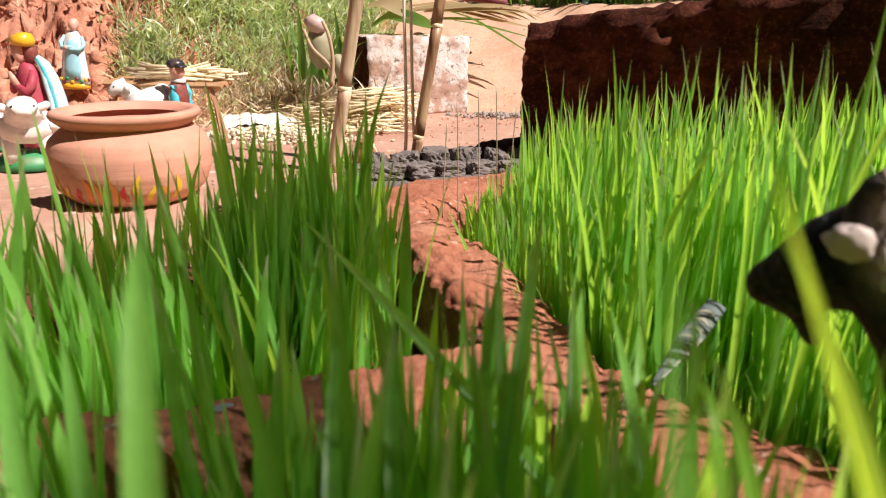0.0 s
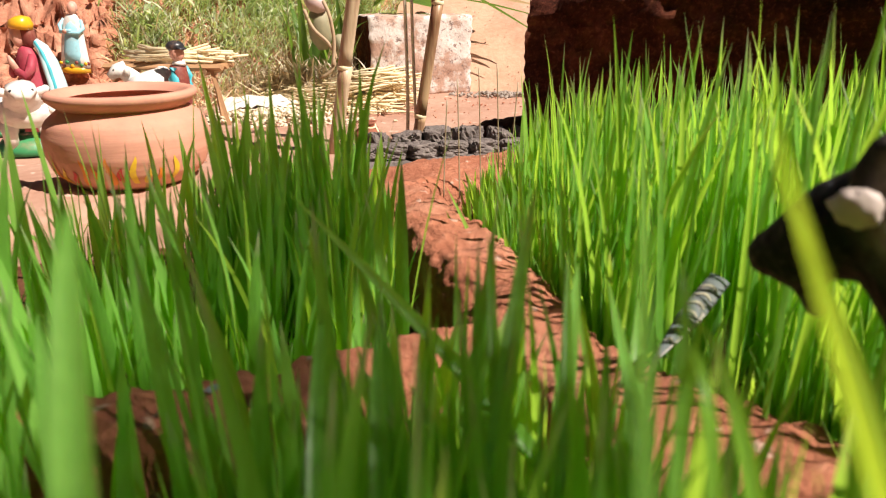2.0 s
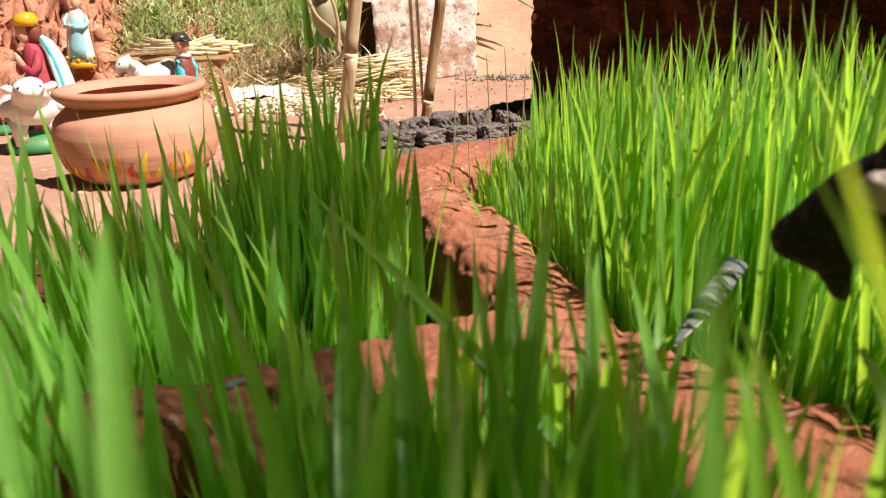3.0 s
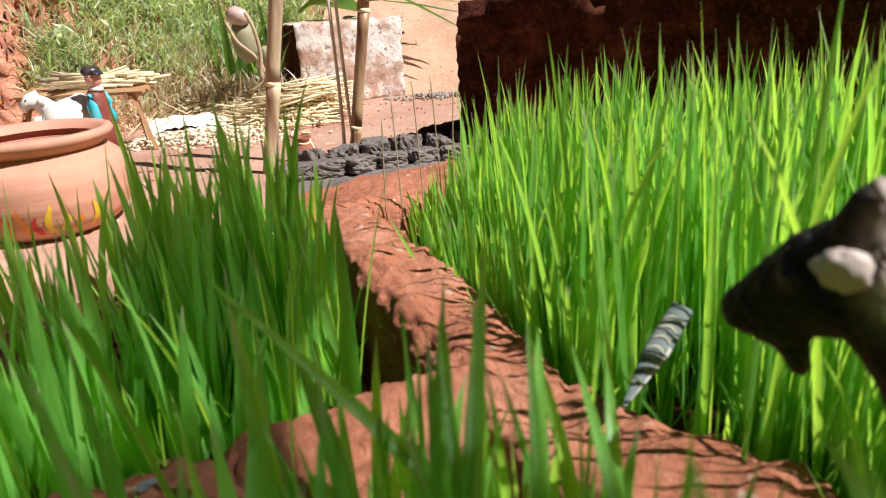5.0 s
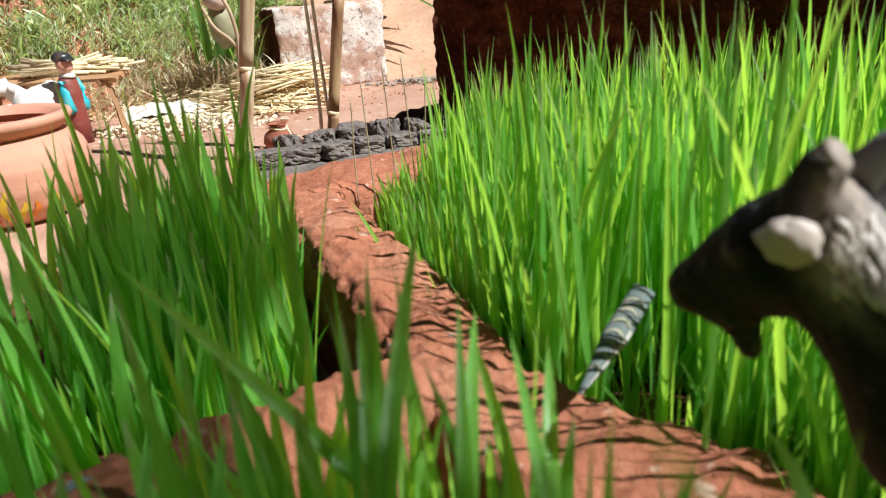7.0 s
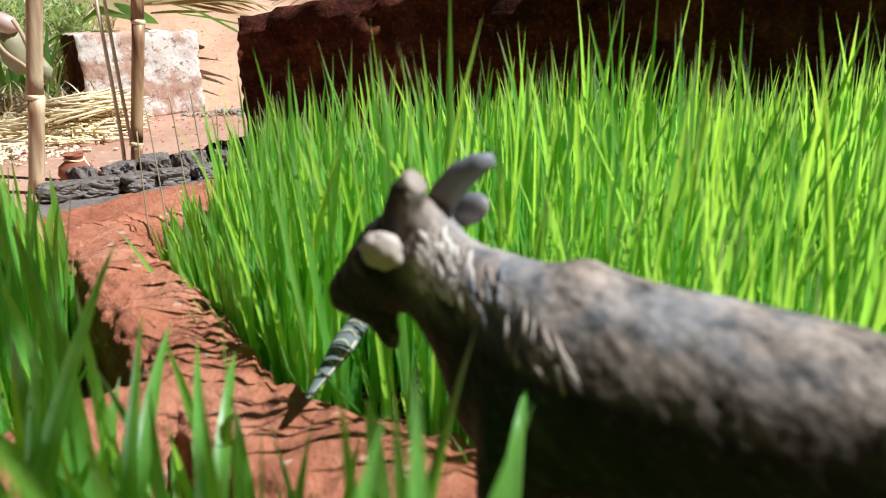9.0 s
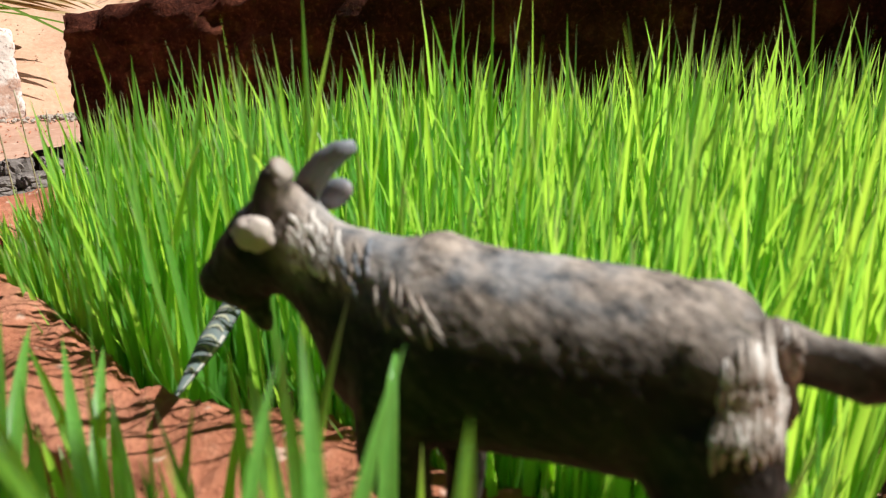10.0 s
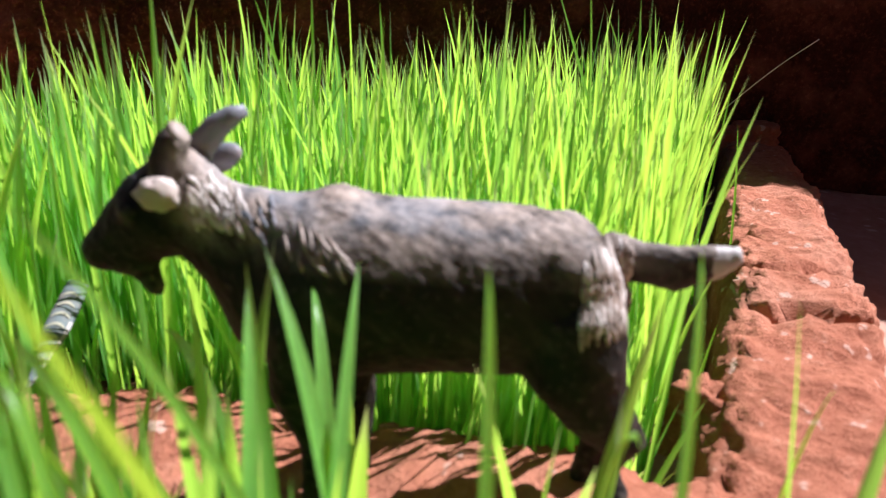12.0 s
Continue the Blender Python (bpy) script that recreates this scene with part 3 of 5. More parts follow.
def weeds():
    """Low straggling weeds over the bank."""
    rng = random.Random(11)
    verts, faces = [], []
    done = 0
    dry_v, dry_f = [], []
    while done < 17000:
        x, y = rng.uniform(-1.0, -0.14), rng.uniform(1.85, 3.0)
        up = y - foot_of_bank(x)
        cover = smoothstep(-0.80, -0.66, x + 0.08 * rough3((x, y, 0), 0.2, 2))
        if up < -0.02 or rng.random() > cover or up > 0.75:
            continue
        z = bank_height(x, y) - 0.012
        clump = rough3((x, y, 3), 0.11, 3)
        if clump < -0.12 and rng.random() < (0.85 if x < -0.66 else 0.55):
            continue
        dry = rng.random() < 0.75 * smoothstep(0.16, 0.0, up + 0.07 * clump) + 0.06
        blade(*((dry_v, dry_f) if dry else (verts, faces)), rng, x, y, z + rng.uniform(0, 0.05) + 0.03 * max(0, clump), rng.uniform(0.03, 0.115), rng.uniform(0.0026, 0.0062),
              rng.uniform(0.1, 1.2), rng.uniform(0, 6.28), rng.uniform(0.6, 3.2), 7)
        done += 1
    for _ in range(420):
        x, y = rng.uniform(-0.70, -0.16), rng.uniform(1.9, 2.9)
        up = y - foot_of_bank(x)
        if not 0.05 < up < 0.7:
            continue
        px, py, pz = x, y, bank_height(x, y) - 0.01
        head, rise = rng.uniform(0, 6.28), rng.uniform(0.2, 0.9)
        for k in range(9):
            px, py, pz = px + 0.012 * math.cos(head) * math.sin(rise), py + 0.012 * math.sin(head) * math.sin(rise) - 0.002, pz + 0.012 * math.cos(rise)
            rise += 0.06
            blade(verts, faces, rng, px, py, pz, rng.uniform(0.022, 0.045), rng.uniform(0.006, 0.012), rng.uniform(0.7, 1.3), head + k * 2.4, rng.uniform(0.2, 1.0), 6, 3.0)
    for _ in range(1300):
        x, y = rng.gauss(-0.31, 0.07), rng.gauss(2.13, 0.04)
        blade(dry_v, dry_f, rng, x, y, rng.uniform(0, 0.07), rng.uniform(0.03, 0.08), rng.uniform(0.003, 0.007), rng.uniform(0.2, 1.4), rng.uniform(0, 6.28), rng.uniform(0.2, 1.8), 6)
    tagged(raw("dry_weeds", dry_v, dry_f, DRY_WEED), "withered tan weeds along the foot of the bank", "weeds", kind="stuff")
    tagged(raw("weeds", verts, faces, WEED), "tangled fresh and pale green weeds on the bank", "weeds", kind="stuff")
    verts, faces = [], []
    for _ in range(900):
        x = rng.uniform(-0.72, -0.10)
        y = foot_of_bank(x) + rng.gauss(0.02, 0.10)
        z = max(0.0, bank_height(x, y) - 0.01)
        blade(verts, faces, rng, x, y, z + rng.uniform(0, 0.015), rng.uniform(0.04, 0.13), rng.uniform(0.002, 0.005), rng.uniform(0.9, 1.5), rng.uniform(0, 6.28), rng.uniform(-0.2, 0.5), 5)
    for _ in range(160):
        x, y = rng.uniform(-1.1, -0.55), rng.uniform(1.98, 2.5)
        z = bank_height(x, y) - 0.005
        blade(verts, faces, rng, x, y, z, rng.uniform(0.06, 0.16), 0.003, rng.uniform(0.3, 1.2), rng.uniform(0, 6.28), rng.uniform(0, 1.0), 6)
    tagged(raw("dry_grass", verts, faces, WATTLE), "dry yellow grass and runners at the bank's foot", "dry grass", kind="stuff")


weeds()


def far_greens():
    rng = random.Random(12)
    verts, faces = [], []
    for _ in range(2600):
        x, y = rng.uniform(0.1, 1.6), 3.0 + 0.7 * rng.random() ** 1.5
        blade(verts, faces, rng, x, y, sand_height(x, y) - 0.02, rng.uniform(0.08, 0.3), rng.uniform(0.008, 0.02), rng.uniform(0.1, 0.8), rng.uniform(0, 6.28), rng.uniform(0, 1.0), 5)
    tagged(raw("far_greens", verts, faces, BROAD), "dark green plants behind the sandy slope", "plants", kind="stuff")


far_greens()


# ---------------------------------------------------------------- grey clay ridge
def clod(bm, centre, size, seed, turn=0.0):
    m = pose(*centre, 0, 0, turn) @ Matrix.Diagonal((*size, 1))
    got = bmesh.ops.create_cube(bm, size=2)
    verts = got["verts"]
    edges = list({e for v in verts for e in v.link_edges})
    bmesh.ops.subdivide_edges(bm, edges=edges, cuts=9, use_grid_fill=True)
    for v in bm.verts:
        p = v.co
        q = p / max(1e-6, (abs(p.x) ** 8 + abs(p.y) ** 8 + abs(p.z) ** 8) ** 0.125)
        cell = noise.voronoi(q * 0.9 + Vector((seed * 1.7, seed, 0)))[0]
        q = q * (1 + 0.14 * rough3(q + Vector((seed * 3.1, 0, 0)), 0.9, 5) + 0.05 * rough3(q + Vector((0, seed, 0)), 0.25, 3) - 0.16 * smoothstep(0.14, 0.0, cell[1] - cell[0]))
        v.co = m @ q


def grey_ridge():
    rng = random.Random(4)
    # the laterite wall's shadow on this ridge is put into its dark colour
    mud_wall("mud_wall_shaded", [(0.03, 1.40, 0.02, 0.030), (0.10, 1.425, 0.025, 0.044), (0.18, 1.445, 0.03, 0.056), (0.26, 1.46, 0.03, 0.064), (0.40, 1.48, 0.03, 0.066)],
             "earthen ridge behind the grey clods, coloured dark for its shadow", SHADED_EARTH, 0.008)
    ridge = mud_wall("mud_wall_grey", [(-0.12, 1.16, 0.045, 0.020), (0.0, 1.22, 0.06, 0.024), (0.12, 1.27, 0.055, 0.026), (0.24, 1.31, 0.05, 0.028), (0.36, 1.34, 0.04, 0.028)],
                     "grey cracked clay ridge at the edge of the yard", GREY, 0.008)
    for k in range(7):
        u = k / 6
        bm = bmesh.new()
        w = 0.0205 + rng.uniform(-0.003, 0.002)
        clod(bm, (0, 0, 0), (w + rng.uniform(-0.005, 0.005), 0.024, 0.024 + rng.uniform(-0.004, 0.006)), k)
        ob = part("clay_clod", bm, GREY, smooth=False)
        ob.matrix_world = pose(0.03 + 0.29 * u, 1.318 + 0.075 * u + rng.uniform(-0.006, 0.006), 0.034, rng.uniform(-8, 8), rng.uniform(-8, 8), 18 + rng.uniform(-22, 22))
        tagged(ob, "squarish cracked lump of grey clay on the ridge", "clod", "clods of the ridge")
    for k in range(7):
        bm = bmesh.new()
        clod(bm, (0, 0, 0), (0.020 + rng.uniform(0, 0.012), 0.018, 0.012), k + 20)
        ob = part("clay_clod", bm, GREY, smooth=False)
        ob.matrix_world = pose(0.01 + 0.048 * k, 1.262 + 0.016 * k, 0.036, 0, 0, 20 + rng.uniform(-20, 20))
        tagged(ob, "flat broken piece of grey clay", "clod", "clods of the ridge")


grey_ridge()
# ---------------------------------------------------------------- goat figure
from mathutils.bvhtree import BVHTree


def merged(bm, voxel):
    """The closed skin round all that bm holds."""
    me = bpy.data.meshes.new("tmp")
    bm.to_mesh(me)
    bm.free()
    ob = new("tmp", me)
    mod = ob.modifiers.new("skin", "REMESH")
    mod.mode, mod.voxel_size, mod.use_smooth_shade = "VOXEL", voxel, True
    bpy.context.view_layer.update()
    done = bpy.data.meshes.new_from_object(ob.evaluated_get(bpy.context.evaluated_depsgraph_get()))
    bpy.data.objects.remove(ob)
    bpy.data.meshes.remove(me)
    out = bmesh.new()
    out.from_mesh(done)
    bpy.data.meshes.remove(done)
    return out


def hide_paint_sunlit():
    """Dark brown paint, dry-brushed paler on the raised locks; sunlight on the back is painted in by height."""
    m = Mat("goat_paint_sunlit", 0.62, 0.18)
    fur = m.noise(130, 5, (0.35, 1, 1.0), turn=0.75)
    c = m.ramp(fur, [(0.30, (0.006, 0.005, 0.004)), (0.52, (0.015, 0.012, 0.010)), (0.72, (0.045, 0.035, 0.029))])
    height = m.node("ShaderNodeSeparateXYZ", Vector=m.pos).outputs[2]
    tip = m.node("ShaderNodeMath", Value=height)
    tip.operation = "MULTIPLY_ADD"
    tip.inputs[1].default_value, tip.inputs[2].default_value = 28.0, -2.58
    sunlit_back = m.mix(1.0, m.ramp(tip.outputs[0], [(0.0, (0, 0, 0)), (0.45, (1, 1, 1))]), m.ramp(m.noise(105, 6, (0.5, 1, 1.0), rough=0.7, turn=0.75), [(0.36, (0, 0, 0)), (0.62, (0.85, 0.85, 0.85))]), "MULTIPLY")
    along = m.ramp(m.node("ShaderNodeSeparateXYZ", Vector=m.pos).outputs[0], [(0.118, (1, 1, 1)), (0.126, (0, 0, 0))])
    sunlit_back = m.mix(1.0, sunlit_back, along, "MULTIPLY")
    c = m.mix(sunlit_back, c, (0.46, 0.375, 0.315))
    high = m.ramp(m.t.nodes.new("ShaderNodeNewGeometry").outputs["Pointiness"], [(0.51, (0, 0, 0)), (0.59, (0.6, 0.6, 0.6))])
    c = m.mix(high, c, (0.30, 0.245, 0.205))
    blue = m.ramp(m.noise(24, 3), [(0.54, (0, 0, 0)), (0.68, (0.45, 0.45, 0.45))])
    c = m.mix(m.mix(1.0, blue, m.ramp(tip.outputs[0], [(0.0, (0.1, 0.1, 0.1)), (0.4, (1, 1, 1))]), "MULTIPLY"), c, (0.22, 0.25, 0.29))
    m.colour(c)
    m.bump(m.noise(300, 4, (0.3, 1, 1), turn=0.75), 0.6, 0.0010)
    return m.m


GOAT_BODY = hide_paint_sunlit()
GOAT_EAR = painted("goat_ear", (0.52, 0.44, 0.39), 0.6)
GOAT_HORN = painted("goat_horn", (0.20, 0.21, 0.24), 0.5)
GOAT_TIP = painted("goat_tail_tip", (0.42, 0.39, 0.37), 0.5)


def goat_figure():
    bm = bmesh.new()
    # trunk from rump to chest, then neck and head: x, top, bottom, half width
    def loft(rows):
        tube(bm, [(x, 0, (t + b) / 2) for x, t, b, w in rows], [(w, (t - b) / 2) for x, t, b, w in rows], 22, up=(0, 0, 1))

    loft([(-.0155, .1000, .080, .008), (-.010, .1035, .068, .017), (0, .1095, .059, .0225), (.018, .1120, .0545, .0255), (.037, .1118, .0545, .0265), (.058, .1122, .0525, .0265),
          (.074, .1130, .050, .026), (.088, .1118, .0475, .023), (.098, .1105, .056, .0175), (.106, .1065, .068, .0125), (.112, .100, .080, .006)])
    tube(bm, [(.092, 0, .084), (.104, 0, .0925), (.114, 0, .0995), (.124, 0, .106)], [(.018, .027), (.0145, .0215), (.0125, .0165), (.011, .0145)], 18)
    tube(bm, [(.114, 0, .1115), (.124, 0, .1085), (.136, 0, .1010), (.147, 0, .0935), (.155, 0, .0885)], [(.009, .010), (.0125, .0165), (.0110, .0150), (.0085, .0105), (.006, .007)], 18)
    ball(bm, (.1535, 0, .0890), (.0075, .0072, .0075))
    ball(bm, (.1450, 0, .0865), (.011, .0075, .0055))
    ball(bm, (.098, 0, .084), (.017, .0185, .0275))
    ball(bm, (.112, 0, .0985), (.015, .0135, .0155))
    ball(bm, (.101, 0, .100), (.016, .016, .0135))
    ball(bm, (.090, 0, .100), (.016, .014, .0125))
    ball(bm, (-.002, 0, .078), (.014, .020, .024))
    # beard, forelock, brows and withers
    tube(bm, [(.1430, 0, .0860), (.1395, 0, .0810), (.1372, 0, .0765), (.1362, 0, .0730)], [.0052, .0042, .0036, .0014], 12)
    ball(bm, (.122, 0, .1175), (.009, .009, .008))
    for s in (1, -1):
        ball(bm, (.138, .0095 * s, .1055), (.005, .0035, .0042))
        ball(bm, (.002, .012 * s, .089), (.017, .0125, .019))
    ball(bm, (.074, 0, .1115), (.010, .008, .0055))
    for s in (1, -1):
        ball(bm, (-.006, .0135 * s, .072), (.013, .0115, .018))
    # legs
    for s in (1, -1):
        k = 0.0035 * s
        tube(bm, [(.080 + k, .013 * s, .075), (.080 + k, .0155 * s, .050), (.075 + k, .015 * s, .030), (.076 + k, .015 * s, .012), (.077 + k, .015 * s, -.004)], [(.013, .013), (.0105, .0115), (.0066, .0072), (.0058, .006), (.0075, .007)], 14)
        tube(bm, [(.002, .013 * s, .082), (-.003, .0165 * s, .064), (-.011, .0165 * s, .050), (-.021, .016 * s, .038), (-.0195, .016 * s, .020), (-.018, .016 * s, .010), (-.017, .016 * s, -.004)],
             [(.014, .018), (.0135, .0165), (.0105, .0115), (.0070, .0078), (.0058, .006), (.0058, .006), (.0078, .0075)], 14)
    # tail: broad, held straight back
    tube(bm, [(-.008, 0, .1000), (-.020, 0, .0955), (-.034, 0, .0935), (-.046, 0, .0965), (-.0535, 0, .0995)], [(.005, .006), (.0048, .0072), (.0048, .0080), (.0042, .0056), (.003, .0032)], 14)
    bm = merged(bm, 0.0011)
    for _ in range(7):
        bmesh.ops.smooth_vert(bm, verts=bm.verts, factor=0.5, use_axis_x=True, use_axis_y=True, use_axis_z=True)
    ball_zone = [v for v in bm.verts if 0.058 < v.co.x < 0.120 and v.co.z > 0.075]
    for _ in range(70):
        bmesh.ops.smooth_vert(bm, verts=ball_zone, factor=0.5, use_axis_x=True, use_axis_y=True, use_axis_z=True)
    trunk = [v for v in bm.verts if -0.012 < v.co.x < 0.122 and v.co.z > 0.058]
    for _ in range(26):
        bmesh.ops.smooth_vert(bm, verts=trunk, factor=0.5, use_axis_x=True, use_axis_y=True, use_axis_z=True)
    bm.normal_update()
    # carved hair: locks that hang down and back
    for v in bm.verts:
        p = v.co
        flow, cross = 0.68 * p.x + 0.73 * p.z, 0.73 * p.x - 0.68 * p.z
        wave = 0.004 * noise.noise(p * 60)
        q = Vector(((cross + wave) * 210, p.y * 90, flow * 80))
        locks = noise.noise(q) + 0.5 * noise.noise(q * 2.2) - 0.25 * abs(noise.noise(q * 0.6))
        amount = 0.00036 * smoothstep(0.07, 0.10, p.z)
        v.co = p + v.normal * (locks * amount + 0.0004 * noise.noise(p * 420))
    for f in bm.faces:
        f.material_index = 3 if f.calc_center_median().x < -0.044 else 0
    # painted locks laid on the neck, withers, back and thigh; pale ones also hold sunlight in their colour
    skin = BVHTree.FromBMesh(bm)
    rng = random.Random(8)
    for count, xs, zs, dx, dz, r, mats in (
        (110, (.1040, .1200), (.1055, .1185), -.0030, -.0050, .0011, (4, 4, 5)),
        (16, (.092, .104), (.1030, .1120), -.0035, -.0050, .0009, (6, 5)),
        (22, (.070, .090), (.0980, .1070), -.0060, -.0070, .0009, (5, 5, 0)),
        (170, (-.018, -.001), (.0850, .1060), -.0010, -.0080, .0011, (4, 5, 5)),
    ):
        for _ in range(count):
            x, z = rng.uniform(*xs), rng.uniform(*zs)
            sx, sz = dx * rng.uniform(0.3, 1.7), dz * rng.uniform(0.6, 1.3)
            pts = []
            for k in range(5):
                u = k / 4
                hit = skin.ray_cast(Vector((x + sx * u, 0.06, z + sz * u * (1.2 - 0.2 * u))), Vector((0, -1, 0)))[0]
                if hit is None:
                    break
                pts.append(hit + Vector((0, -0.0003 + 0.0006 * u * (1 - u), 0)))
            if len(pts) == 5:
                tube(bm, pts, [r * k for k in (0.35, 0.95, 1.0, 0.75, 0.2)], 7, rng.choice(mats))
    # ears and horns
    before = len(bm.verts)
    ball(bm, (.1250, .0175, .1140), (.0064, .0038, .0057), 1, 26, (-15, 8, 10))
    bm.verts.ensure_lookup_table()
    for v in bm.verts[before:]:
        v.co += (v.co - Vector((.1250, .0175, .1140))) * (0.20 * noise.noise(v.co * 320) + 0.12 * noise.noise(v.co * 600))
    ball(bm, (.1165, -.0130, .1190), (.0080, .0034, .0048), 2, 20, (20, 25, -10))
    # one whole horn, and the stub of the broken one
    tube(bm, [(.1225, -.0050, .1190), (.1195, -.0055, .1250), (.1150, -.0062, .1305), (.1100, -.0070, .1342), (.1055, -.0078, .1362)], [(.0034, .0046), (.0034, .0046), (.0031, .0042), (.0027, .0034), (.0014, .0018)], 16, 2)
    tube(bm, [(.1265, .0048, .1150), (.1262, .0054, .1215), (.1242, .0060, .1275), (.1218, .0062, .1305)], [.0066, .0060, .0050, .0041], 18, 0)
    tube(bm, [(.1221, .0062, .1302), (.1214, .0062, .1309), (.1208, .0062, .1313)], [.0042, .0040, .0028], 18, 5)
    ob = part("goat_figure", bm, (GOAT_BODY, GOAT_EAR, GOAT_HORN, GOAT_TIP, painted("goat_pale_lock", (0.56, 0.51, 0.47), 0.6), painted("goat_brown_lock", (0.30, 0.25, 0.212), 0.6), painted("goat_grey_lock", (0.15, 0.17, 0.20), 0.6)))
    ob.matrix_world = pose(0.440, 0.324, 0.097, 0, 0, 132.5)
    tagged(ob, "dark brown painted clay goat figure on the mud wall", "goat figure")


goat_figure()


# ---------------------------------------------------------------- striped strip stuck in the grass
def strip():
    thing = tagged(new("striped_strip"), "blue-grey pointed strip with cream bands leaning in the grass", "strip")
    a, b = Vector((0.3195, 0.5053, 0.1090)), Vector((0.3555, 0.5455, 0.1340))
    d = (b - a).normalized()
    side = d.cross(Vector((-0.4, -0.8, 0.35))).normalized()
    out = side.cross(d)
    grey, cream = painted("strip_grey", (0.13, 0.16, 0.16), 0.8), painted("strip_cream", (0.34, 0.335, 0.25), 0.85)
    L = (b - a).length

    def width(u):
        return 0.0054 * min(1, 0.15 + 1.7 * u) * (1 - 0.25 * max(0, u - 0.7))

    def at(u, v, lift):
        w = width(u)
        return a + d * (u * L) + side * (v * w) + out * (w * 0.3 * (1 - v * v) + lift)

    bm = bmesh.new()
    top = [[bm.verts.new(at(i / 16, -1 + j / 4, 0)) for j in range(9)] for i in range(17)]
    low = [[bm.verts.new(at(i / 16, -1 + j / 4, -0.0012)) for j in range(9)] for i in range(17)]
    for i in range(16):
        for j in range(8):
            bm.faces.new((top[i][j], top[i][j + 1], top[i + 1][j + 1], top[i + 1][j]))
            bm.faces.new((low[i][j], low[i + 1][j], low[i + 1][j + 1], low[i][j + 1]))
    for i in range(16):
        for r in (0, 8):
            bm.faces.new((top[i][r], top[i + 1][r], low[i + 1][r], low[i][r]))
    part("strip_body", bm, grey, thing)
    for k in range(7):
        u0 = 0.22 + 0.105 * k
        bm = bmesh.new()
        rows = []
        for j in range(9):
            v = -0.85 + 1.5 * j / 8
            c = 0.05 * v * v
            thick = 0.028 * (1 - (v + 0.1) ** 2 * 0.9)
            rows.append((bm.verts.new(at(u0 - c, v, 0.0005)), bm.verts.new(at(u0 - c + max(0.004, thick), v, 0.0005))))
        for p, q in zip(rows, rows[1:]):
            bm.faces.new((p[0], q[0], q[1], p[1]))
        part("cream_band", bm, cream, thing)
    bm = bmesh.new()
    e = [(bm.verts.new(at(i / 12 * 0.6, 0.72, 0.0006)), bm.verts.new(at(i / 12 * 0.6, 1.0, 0.0006))) for i in range(13)]
    for p, q in zip(e, e[1:]):
        bm.faces.new((p[0], p[1], q[1], q[0]))
    part("pale_edge", bm, painted("strip_edge", (0.42, 0.39, 0.36), 0.8), thing)


strip()


# ---------------------------------------------------------------- clay pot with painted flames
def clay(name, c):
    m = Mat(name, 0.8, 0.25)
    v = m.mix(m.ramp(m.noise(14, 5), [(0.35, (0, 0, 0)), (0.7, (1, 1, 1))]), c, tuple(min(1, k * 1.25) for k in c))
    v = m.mix(m.ramp(m.noise(90, 4), [(0.55, (0, 0, 0)), (0.8, (0.5, 0.5, 0.5))]), v, (0.45, 0.24, 0.17))
    m.colour(v)
    m.bump(m.noise(60, 4, (0.2, 0.2, 2.5)), 0.25, 0.002)
    return m.m


TERRACOTTA = clay("terracotta", (0.53, 0.255, 0.18))
DARK_CLAY = clay("brown_clay", (0.26, 0.09, 0.055))


def turned(bm, prof, seg=56, mat=0):
    rings = [[bm.verts.new((r * math.cos(2 * math.pi * k / seg), r * math.sin(2 * math.pi * k / seg), z)) for k in range(seg)] for r, z in prof]
    for a, b in zip(rings, rings[1:]):
        for k in range(seg):
            f = bm.faces.new((a[k], a[(k + 1) % seg], b[(k + 1) % seg], b[k]))
            f.material_index = mat
    bm.faces.new(rings[0][::-1])


def pot_radius(z):
    return float(np.interp(z, [0, 0.01, 0.025, 0.05, 0.075, 0.095, 0.108, 0.114], [0.085, 0.104, 0.120, 0.130, 0.131, 0.124, 0.106, 0.098]))


